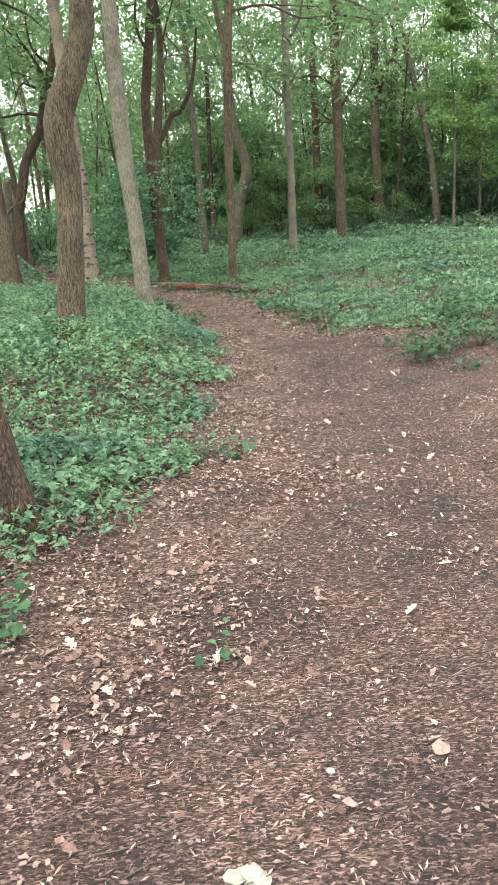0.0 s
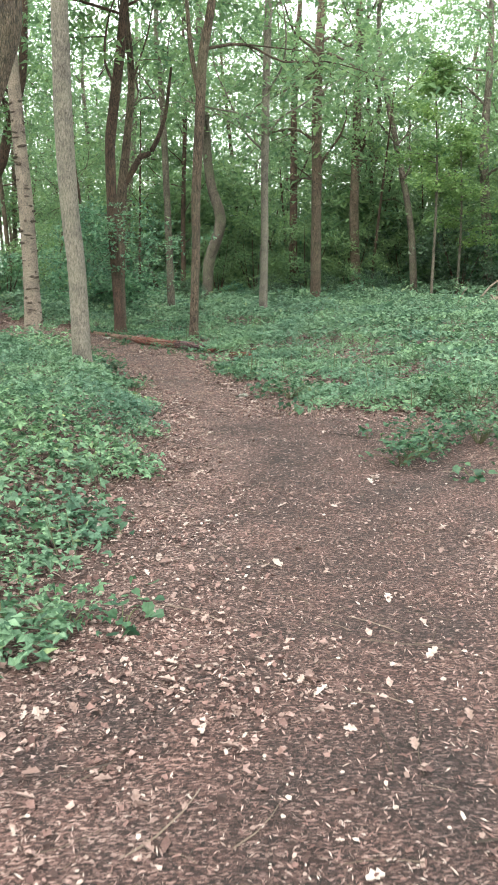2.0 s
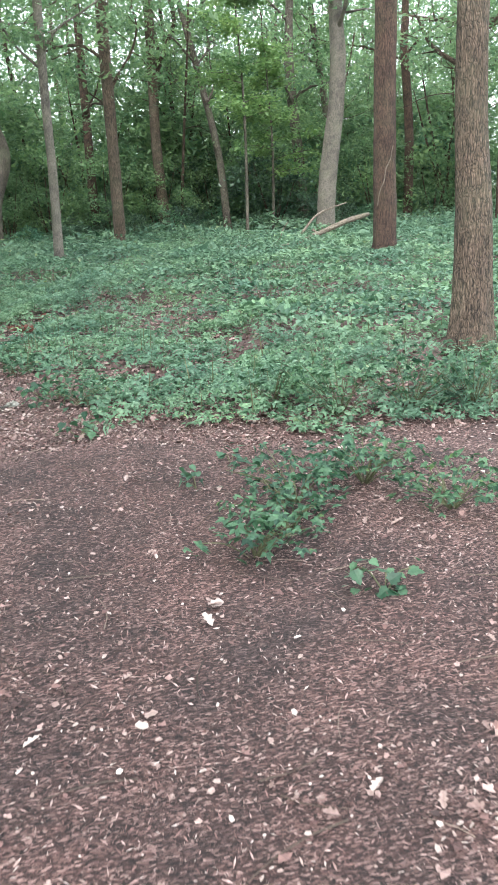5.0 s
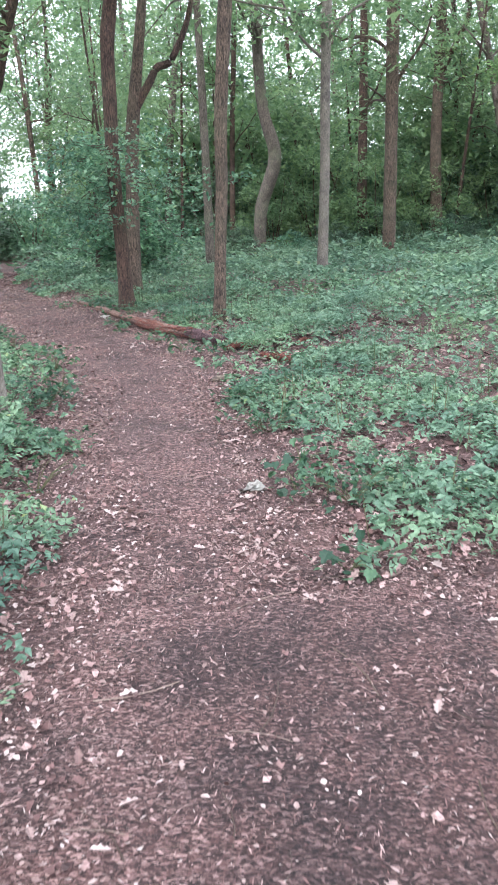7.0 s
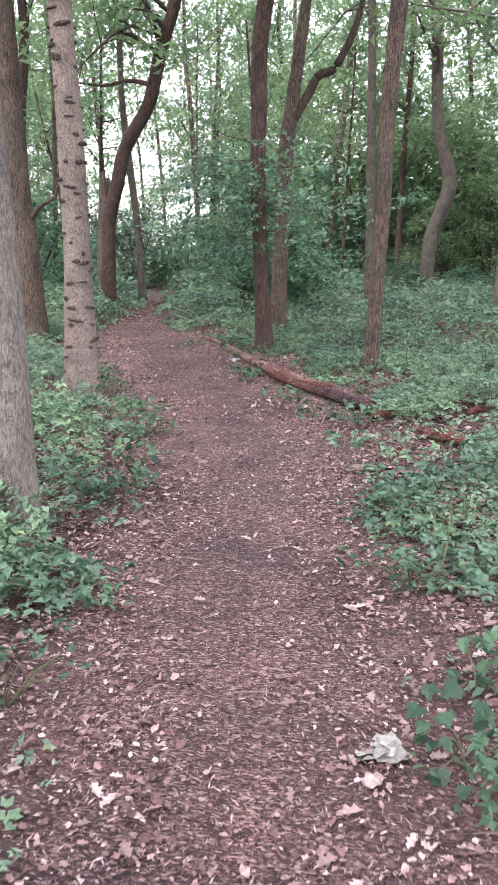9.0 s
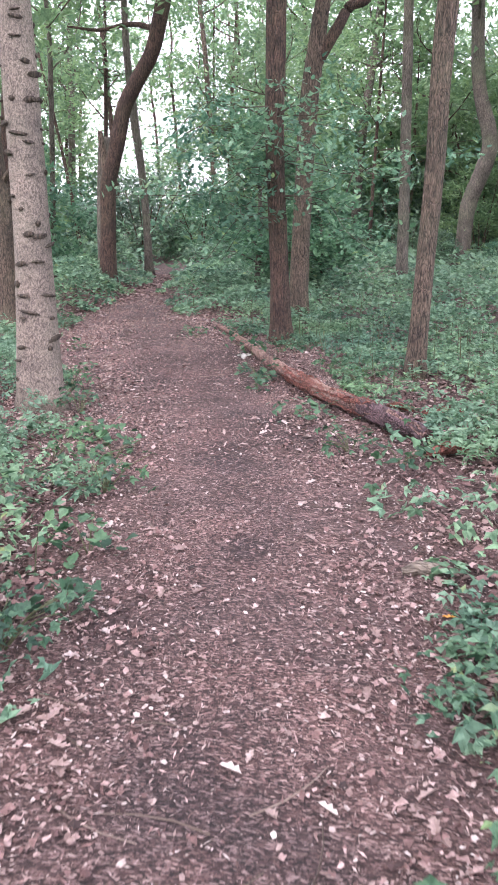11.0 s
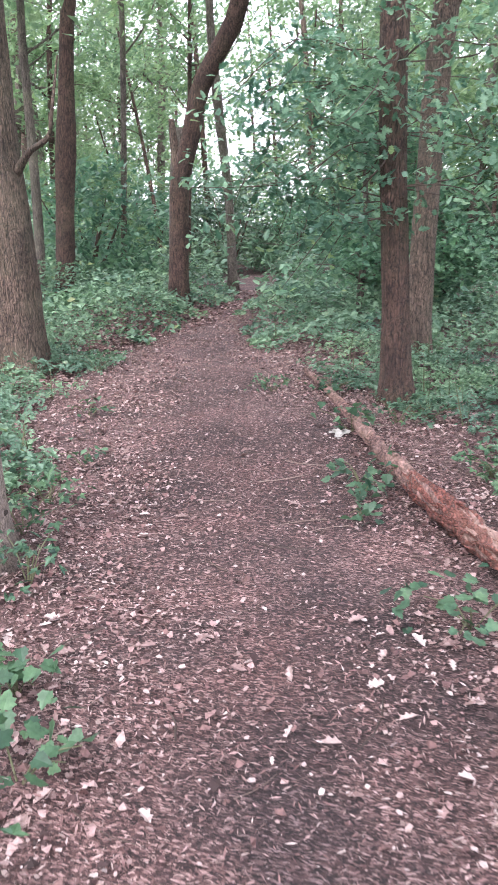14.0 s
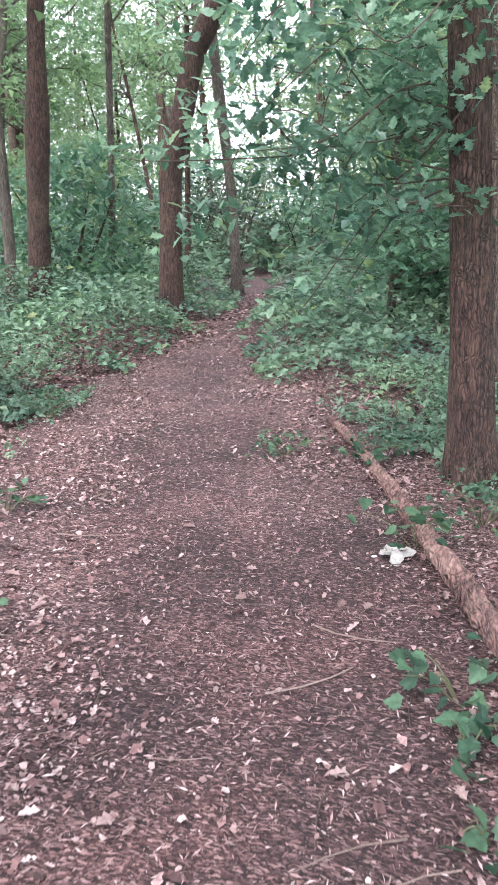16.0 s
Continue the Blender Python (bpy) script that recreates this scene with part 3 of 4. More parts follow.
g = tree("oak_tree", "straight dark oak against dark evergreen shrubs", 7.05, 40.5, [(0, 0, 0.24), (-0.15, 3.5, 0.2), (-0.1, 6.3, 0.18), (-0.05, 8.8, 0.18), (0, 11.6, 0.15)], BARK_OAK, seed=18, height=15, crown_low=0.42, crown=4200, limbs=8)
limb_of(g, [(-0.1, 0, 6.0, 0.11), (0.5, 0, 7.2, 0.1), (0.9, 0, 8.2, 0.08), (0.6, 0, 9.4, 0.05)], BARK_DARK)
tree("oak_tree", "crooked tree whose pale trunk swings sideways at mid height", 0.4, 39.0,
     [(0, 0, 0.24), (0.08, 1.2, 0.22), (0.18, 1.9, 0.235), (0.6, 3.1, 0.235), (0.6, 3.8, 0.22), (0.22, 5.3, 0.19), (0.05, 8.6, 0.17)], BARK_GREY, seed=19, height=15, crown_low=0.42, crown=4200, limbs=8)
scarred = tree("birch_tree", "grey tree ringed with dark branch scars beside the path", -2.92, 18.45,
               [(0, 0, 0.19), (0.02, 1.4, 0.142), (0.01, 2.55, 0.135), (-0.04, 3.9, 0.12), (-0.08, 5.2, 0.11)], BARK_BIRCH, seed=20, sides=28, rough=0.03)
stout = tree("oak_tree", "stout oak with deeply furrowed bark among brambles", -5.75, 22.9,
     [(0, 0, 0.36), (0.04, 0.6, 0.28), (0.02, 1.4, 0.26), (-0.06, 2.3, 0.25), (-0.12, 4.1, 0.24), (-0.14, 5.4, 0.23)], BARK_OAK, seed=21, sides=36, wide=3.6)
limb_of(stout, [(0.2, 0, 2.0, 0.05), (0.42, -0.1, 2.17, 0.032), (0.68, -0.15, 2.3, 0.025), (0.76, -0.2, 2.5, 0.018), (0.8, -0.1, 3.0, 0.01)], BARK_OAK)
bent = tree("oak_tree", "dark oak whose trunk sweeps sideways over the path", -6.82, 29.3,
            [(0, 0, 0.18), (0.07, 1.4, 0.16), (0.11, 2.15, 0.16), (0.32, 2.85, 0.155), (0.52, 3.6, 0.15), (0.82, 4.1, 0.15), (1.14, 4.6, 0.15), (1.33, 5.2, 0.15), (1.48, 5.75, 0.14), (1.9, 7.0, 0.13)], BARK_DARK, seed=22, sides=24)
limb_of(bent, [(0.12, 0, 2.0, 0.1), (0.0, 0.1, 2.6, 0.08), (-0.06, 0.1, 3.2, 0.05)], BARK_OAK)
limb_of(bent, [(1.3, 0, 5.0, 0.06), (0.7, 0.1, 5.15, 0.05), (0.0, 0.2, 5.1, 0.035), (-0.7, 0.2, 5.2, 0.02)], BARK_DARK)
tree("oak_tree", "broken grey trunk standing behind a bent oak", -7.4, 30.6, [(0, 0, 0.19), (0.02, 1.2, 0.17), (0.08, 2.4, 0.165), (0.12, 3.2, 0.13)], BARK_GREY, seed=37, height=3.6, crown=0, limbs=0)
tree("oak_tree", "grey trunk beside the far end of the path", -7.6, 34.0, [(0, 0, 0.11), (-0.06, 2.0, 0.095), (-0.25, 3.8, 0.11), (-0.4, 5.5, 0.09)], BARK_GREY, seed=23)
tree("oak_tree", "dark twin-stemmed oak standing deep in brambles", -9.3, 29.6, [(0, 0, 0.2), (0.12, 1.7, 0.17), (0.22, 2.85, 0.19), (0.3, 3.7, 0.15), (0.38, 4.7, 0.13)], BARK_DARK, seed=24)
tree("oak_tree", "thin stem close beside a dark oak", -9.75, 29.5, [(0, 0, 0.1), (0.05, 2.0, 0.085), (0.0, 4.5, 0.07)], BARK_GREY, seed=25, height=9, crown=500)
tree("oak_tree", "leaning slim tree in front of evergreen shrubs", 9.5, 40.0, [(0, 0, 0.17), (-0.2, 3.0, 0.14), (-0.7, 5.6, 0.13), (-1.3, 8.2, 0.12)], BARK_GREY, seed=26, height=15, crown_low=0.42, crown=4200, limbs=8)
tree("oak_tree", "grey trunk in the shade of the wood", 13.1, 41.0, [(0, 0, 0.27), (-0.15, 3.0, 0.22), (-0.4, 6.0, 0.2)], BARK_GREY, seed=27, height=15, crown_low=0.42, crown=4200, limbs=8)
tree("oak_tree", "dark straight trunk among evergreen shrubs", 4.3, 41.5, [(0, 0, 0.2), (0.05, 3.4, 0.17), (0.1, 8.9, 0.14)], BARK_DARK, seed=34, height=15, crown_low=0.42, crown=4200, limbs=8)
tree("oak_tree", "grey trunk behind the oaks", -0.8, 31.0, [(0, 0, 0.13), (-0.02, 2.6, 0.11), (-0.1, 6.9, 0.09)], BARK_GREY, seed=35, height=14)
tree("oak_tree", "thin grey stem deep among brambles", -9.9, 33.0, [(0, 0, 0.08), (0.1, 1.3, 0.07), (0.3, 5.5, 0.06)], BARK_GREY, seed=36, height=11, crown=700)
tree("pale_tree", "pale-barked tree with a fallen branch against it", 10.9, 32.5, [(0, 0, 0.3), (0.18, 2.1, 0.29), (0.5, 4.1, 0.26), (0.6, 5.6, 0.25)], BARK_PALE, seed=28, height=15, crown_low=0.42, crown=4200, limbs=8)
vined = tree("oak_tree", "straight dark oak trunk standing in nettles", 9.4, 24.3, [(0, 0, 0.27), (0.02, 3.0, 0.25), (0.08, 5.4, 0.24)], BARK_DARK, seed=29, sides=28, height=15, wide=3.4)
limb_of(vined, [(-0.25, -0.17, 1.2, 0.012), (-0.21, -0.2, 1.5, 0.013), (-0.12, -0.26, 1.75, 0.013), (-0.08, -0.27, 2.0, 0.012), (0.03, -0.27, 2.2, 0.011), (0.1, -0.27, 2.5, 0.007)], DEAD_WOOD, "dead_vine", 6)
tree("oak_tree", "thin dark trunk deep in the wood", 17.6, 40.4, [(0, 0, 0.2), (0.1, 3.7, 0.19), (-0.1, 7.0, 0.17)], BARK_DARK, seed=30, height=15, crown_low=0.42, crown=4200, limbs=8)
tree("oak_tree", "broad grey trunk deep in the wood", 18.8, 37.4, [(0, 0, 0.36), (-0.1, 8.0, 0.32)], BARK_OAK, seed=31, height=15, crown_low=0.42, crown=4200, limbs=8)
tree("oak_tree", "oak with grey furrowed bark at the edge of a side path", 4.94, 12.3, [(0, 0, 0.2), (0.01, 1.2, 0.165), (-0.03, 2.1, 0.145), (-0.03, 3.0, 0.135)], BARK_OAK, seed=32, sides=32)
tree("oak_tree", "dark oak with a flared foot close to the path", -1.27, 4.42, [(0, 0, 0.15), (-0.05, 0.5, 0.135), (-0.12, 1.0, 0.13), (-0.3, 3.0, 0.13)], BARK_DARK, seed=33, sides=32, flare=0.7)

for k in range(100):
    ring, turn = divmod(k, 5)
    z = 0.25 + 0.22 * ring + 0.09 * math.sin(7.3 * k * k)
    a, r = 1.257 * turn + 0.9 * ring + 0.7 * math.sin(3.1 * k * k), float(np.interp(z, [0, 0.5, 1.4, 2.55, 3.9, 5.2], [0.2, 0.175, 0.145, 0.138, 0.123, 0.113]))
    w = 0.052 + 0.032 * math.sin(2.7 * k * k)
    bm = bmesh.new()
    bmesh.ops.create_icosphere(bm, subdivisions=2, radius=1, matrix=Matrix.LocRotScale((0, 0, 0), Euler((0.2 * math.sin(k), 0.2, a)), (0.015, 1.15 * w, 0.018 + 0.008 * math.sin(5.1 * k))))
    for v in bm.verts:
        v.co *= 1 + 0.25 * noise.noise(v.co * 60 + Vector((k, 0, 0)))
    me = bpy.data.meshes.new("branch_scar")
    bm.to_mesh(me)
    bm.free()
    me.materials.append(SCAR)
    ob = part("branch_scar", me, scarred, "dark raised branch scar")
    ob.location = (float(np.interp(z, [0, 1.4, 2.55, 3.9, 5.2], [0, 0.02, 0.01, -0.04, -0.08])) + r * math.cos(a), r * math.sin(a), z)


# ---- low oak sprays round the dark oak beside the path ----
def spray(parent_label, base, tips, seed, count=21, leaf=0.09, mat=GREEN_SPRAY, shape=LOBED, name="leafy_branch", loose=0.13):
    """A branch from base, forked towards tips, set with leaves."""
    rng = np.random.default_rng(seed)
    ob = tagged(new(name), parent_label, "branch")
    base = np.asarray(base, float)
    ob.location = base
    places = []
    for k, tip in enumerate(tips):
        d = np.asarray(tip, float) - base
        mid = d * 0.5 + np.array([0, 0, 0.14]) + rng.normal(0, 0.15, 3)
        turn1, turn2 = d * 0.28 + rng.normal(0, 0.17, 3), d * 0.78 + rng.normal(0, 0.17, 3) + np.array([0, 0, 0.08])
        line = smooth_line([(0, 0, 0, 0.007), (*turn1, 0.005), (*mid, 0.004), (*turn2, 0.003), (*d, 0.002)], 5)
        part("twig", tube("twig", line, TWIG, 6, 0.05, seed + k), ob)
        for u in np.linspace(0.22, 1.0, 11):
            c = line[int(u * (len(line) - 1)), :3]
            for e in rng.normal(0, loose, (2, 3)) * np.array([1, 1, 0.5]):
                places.append(c + e + rng.normal(0, 1, (count // 5, 3)) * np.array([0.065, 0.065, 0.03]))
    places = np.vstack(places)
    part("leaves", leaf_mesh("leaves", places, rng.uniform(0.7, 1.15, len(places)) * leaf, shape, mat, rng, 0.4, 0.3), ob, "dark green lobed leaves")
    return ob


OAK_AT = np.array([-1.72, 22.35, 0])
rng = np.random.default_rng(40)
for k in range(12):
    a = radians([180, 200, 215, 235, 165, 150, 300, 330, 15, 190, 265, 60][k])
    z = [1.6, 2.4, 1.9, 2.7, 2.2, 1.5, 2.6, 1.7, 2.1, 2.0, 2.3, 2.3][k]
    base = OAK_AT + np.array([0, 0, z])
    tips = []
    for j in range(3):
        b, reach = a + rng.normal(0, 0.35), rng.uniform(0.8, 2.4)
        tips.append(base + np.array([math.cos(b) * reach, math.sin(b) * reach * 0.8, rng.uniform(-0.75, 0.25)]))
    spray("low oak branch with dark green lobed leaves", base, tips, 50 + k)


# ---- background: wood behind wood ----
def backwood(seed, height, wide, low, mat_bark, mat_leaf, count, leaf):
    """A plain tree of the wood's depth, at the origin."""
    rng = np.random.default_rng(seed)
    bend = rng.normal(0, 0.5, 2)
    r = rng.uniform(0.1, 0.2)
    spine = [(0, 0, r), (bend[0] * 0.3, height * 0.25, r * 0.85), (bend[0], height * 0.5, r * 0.75)]
    return tree("woodland_tree", "tall woodland tree with a leafy crown deep in the wood", 0, 0, spine, mat_bark, height, 9, count, 8, seed, 0.3, 0.05, mat_leaf, low, wide, leaf, rng.normal(0, 0.03))


def shrub(seed, height, wide, mat, count, leaf, label):
    rng = np.random.default_rng(seed)
    ob = tagged(new("woodland_shrub"), label, "shrub")
    for k in range(5):
        a = k * 1.3 + rng.uniform(0, 0.6)
        d = np.array([math.cos(a) * wide * 0.5, math.sin(a) * wide * 0.5, height * rng.uniform(0.6, 0.9)])
        part("stem", tube("stem", smooth_line([(0, 0, -0.05, 0.04), (*(d * 0.5 + rng.normal(0, 0.08, 3)), 0.03), (*d, 0.008)], 3), BARK_DARK, 5, 0.05, seed + k), ob)
    pts = crown_places(rng, (0, 0, height * 0.5), (wide, wide, height * 0.52), count, 60, (0.09, 0.2))
    pts = pts[pts[:, 2] > 0.03]
    part("foliage", leaf_mesh("foliage", pts, rng.uniform(0.7, 1.3, len(pts)) * leaf, SIMPLE, mat, rng, 0.5, 0.25), ob)
    return ob


TALL = [backwood(60, 15, 3.6, 0.16, BARK_DARK, GREEN_CROWN, 3200, 0.25), backwood(61, 17, 3.8, 0.28, BARK_OAK, GREEN_CROWN, 3200, 0.26), backwood(62, 13, 3.2, 0.1, BARK_GREY, GREEN_CROWN, 3200, 0.24),
        backwood(63, 16, 3.4, 0.2, BARK_DARK, GREEN_CROWN, 3200, 0.25)]
BUSH = [shrub(70, 3.4, 1.9, GREEN_HOLLY, 3800, 0.17, "dark evergreen holly shrub in deep shade"), shrub(71, 2.6, 1.8, GREEN_OAK, 3400, 0.17, "green hazel shrub in the understorey"),
        shrub(72, 4.6, 2.2, GREEN_CROWN, 4200, 0.16, "tall loose green shrub in the understorey")]
rng = np.random.default_rng(77)


def thin_tree(seed, height, bend):
    rng = np.random.default_rng(seed)
    spine = [(0, 0, 0.07), (bend * 0.2, height * 0.25, 0.055), (bend * 0.55, height * 0.5, 0.045), (bend, height * 0.75, 0.035)]
    return tree("slender_tree", "slender dark understorey tree with a thin bent stem", 0, 0, spine, BARK_DARK, height, 8, 1500, 7, seed, 0.2, 0.05, GREEN_CROWN, 0.4, 2.0, 0.15, rng.normal(0, 0.06))


def set_out(kinds, spots, group):
    used = set()
    for k, x, y, turn, size in spots:
        m = Matrix.LocRotScale((x, y, float(ground_z(x, y)) - 0.02), Euler((0, 0, turn)), (size, size, size))
        if k not in used:
            used.add(k)
            kinds[k].matrix_basis = m
            tagged(kinds[k], group=group)
        else:
            c = copy_thing(kinds[k], m)
            c.scale = (size, size, size)


spots = []
while len(spots) < 118:
    x, y = rng.uniform(-48, 48), rng.uniform(-14, 82)
    if into_green(x, y) < 3.5:
        continue
    seen = y > 0 and -0.9 * (y + 6) - 4 < x < 0.75 * (y + 4) + 4
    if not seen and rng.uniform() < 0.8:
        continue
    # the near wood holds only the trees named above
    near = (-16 - 0.0 * y < x < 7 + 0.42 * max(y - 8, 0)) and 0 < y < 41 and x > -4.5 - 0.30 * y
    if near or min([99] + [math.hypot(x - a[1], y - a[2]) for a in spots]) < 3.2:
        continue
    spots.append((int(rng.integers(0, 4)), x, y, rng.uniform(0, 6.28), rng.uniform(0.8, 1.15)))
for x, y in [(-16, 40), (-19.5, 44), (-9.5, 47.5), (-6.5, 51), (-21, 47.5), (-13.5, 47), (-17.5, 51), (-10.5, 53), (-21, 58), (-15, 60), (-24, 50), (-27, 62), (-9, 62), (-19, 68), (-31, 55), (-12, 70)]:
    spots.append((int(rng.integers(0, 4)), x, y, rng.uniform(0, 6.28), rng.uniform(0.9, 1.2)))
set_out(TALL, spots, "trees of the wood")

SLIM = [thin_tree(64, 9, 0.9), thin_tree(65, 8, -1.3), thin_tree(66, 10, 0.4)]
slims = []
while len(slims) < 44:
    x, y = rng.uniform(-30, 24), rng.uniform(27, 56)
    if into_green(x, y) > 1.6 and not (-3 < x < 12 and y < 40) and min([99] + [math.hypot(x - a[1], y - a[2]) for a in slims]) > 1.6:
        slims.append((int(rng.integers(0, 3)), x, y, rng.uniform(0, 6.28), rng.uniform(0.75, 1.25)))
set_out(SLIM, slims, "slender trees of the understorey")

holly, others = [], []
for x in np.arange(-1.5, 17, 1.9):
    holly.append((0, x + rng.normal(0, 0.5), 43.6 + 0.12 * x + rng.normal(0, 2.0), rng.uniform(0, 6.28), rng.uniform(0.6, 1.3)))
for k in range(16):
    others.append((2, -2 + 1.7 * k + rng.normal(0, 0.5), 50 + rng.normal(0, 2.5), rng.uniform(0, 6.28), rng.uniform(1.2, 1.6)))
for k in range(80):
    x, y = rng.uniform(-38, 40), rng.uniform(31, 66)
    if into_green(x, y) > 2.5 and (y > 43 or x < -6 - 0.25 * (y - 30) or x > 24):
        others.append((int(rng.integers(1, 3)), x, y, rng.uniform(0, 6.28), rng.uniform(0.8, 1.5)))
for k in range(17):
    others.append((1 + k % 2, -4 + 1.65 * k + rng.normal(0, 0.5), 45.8 + rng.normal(0, 1.4), rng.uniform(0, 6.28), rng.uniform(1.3, 2.0)))
for k in range(9):
    others.append((2, 0.5 + 2.3 * k + rng.normal(0, 0.6), 41.5 + rng.normal(0, 0.8), rng.uniform(0, 6.28), rng.uniform(0.7, 1.1)))
for x, y, k in [(-11, 46.5, 2), (-15.5, 49, 2), (-18, 44.5, 2), (-7, 45, 2), (-10.2, 40.5, 0), (-12.0, 42.5, 0), (-8.6, 42.0, 1), (-14.0, 39.0, 2), (-4.2, 36.5, 1), (-5.0, 39.5, 2)]:
    others.append((k, x, y, x, 0.9))
for k in range(16):
    others.append((int(rng.integers(0, 2)), -1 + 1.25 * k + rng.normal(0, 0.5), 38.5 + 0.1 * k + rng.normal(0, 1.4), rng.uniform(0, 6.28), rng.uniform(0.28, 0.55)))
set_out(BUSH, holly + others, "shrubs of the wood")


def far_wood():
    """The wood's far depth: a broad belt of foliage, lower where the path leaves."""
    rng = np.random.default_rng(88)
    n = 130000
    a, d = rng.uniform(0, 2 * np.pi, n), rng.uniform(64, 100, n)
    x, y = d * np.sin(a), 20 + d * np.cos(a)
    off = np.abs((a + 0.42 + np.pi) % (2 * np.pi) - np.pi)
    top = (11 + 12 * vnoise(a * 30, d * 0.1, 1.6, 41)) * (0.95 + 0.2 * step(0.12, 0.4, off))
    z = top * rng.uniform(0, 1, n) ** 0.9
    keep = vnoise(a * 70, z, 1.8, 42) > 0.31
    pts = np.stack([x, y, z], 1)[keep]
    me = leaf_mesh("far_wood", pts, rng.uniform(0.6, 1.3, len(pts)) * 0.5, SIMPLE, GREEN_CROWN, rng, 0.8)
    tagged(new("far_wood", me), "hazy green foliage of the distant wood", "woods", kind="stuff")


far_wood()


def sapling(name, label, x, y, height, wide, mat, count, leaf, seed, low=0.18):
    rng = np.random.default_rng(seed)
    ob = tagged(new(name), label, "tree")
    ob.location = (x, y, float(ground_z(x, y)))
    line = smooth_line([(0, 0, -0.05, 0.06), (0.1, 0, height * 0.5, 0.04), (-0.05, 0.1, height, 0.012)], 8)
    part("trunk", tube("trunk", line, BARK_GREY, 8, 0.05, seed), ob)
    tiers = []
    for k in range(22):
        z = height * rng.uniform(low, 0.97)
        a, reach = rng.uniform(0, 6.28), wide * (1.1 - 0.7 * z / height) * rng.uniform(0.6, 1.1)
        p = along(line, z)
        tip = p[:3] + np.array([math.cos(a) * reach, math.sin(a) * reach, reach * 0.15])
        part("limb", tube("limb", smooth_line([(*p[:3], 0.018), (*((p[:3] + tip) / 2 + [0, 0, 0.1]), 0.011), (*tip, 0.004)], 4), BARK_GREY, 5, 0.05, seed + k), ob)
        n = count // 22
        u = rng.uniform(0.15, 1.05, (n, 1))
        tiers.append(p[:3] + (tip - p[:3]) * u + rng.normal(0, 1, (n, 3)) * np.array([0.22, 0.22, 0.09]) * (0.5 + u))
    pts = np.vstack(tiers)
    part("crown", leaf_mesh("crown", pts, rng.uniform(0.7, 1.2, len(pts)) * leaf, OVAL, mat, rng, 0.35, 0.2), ob, "layered bright green leaves")
    return ob


sapling("beech_sapling", "young beech with bright yellow-green layered leaves", 8.4, 33.0, 8.5, 2.4, GREEN_BEECH, 4200, 0.15, 90, 0.42)
sapling("beech_sapling", "young beech with bright green leaves at the wood's edge", 10.5, 37.0, 7.0, 2.2, GREEN_BEECH, 3600, 0.15, 91, 0.3)
sapling("hazel_sapling", "green hazel sapling behind the leaning oaks", -3.2, 27.5, 3.2, 1.5, GREEN_OAK, 3600, 0.11, 92)
sapling("hazel_sapling", "green hazel sapling in the understorey", -2.2, 28.2, 2.0, 1.2, GREEN_OAK, 2600, 0.11, 93)


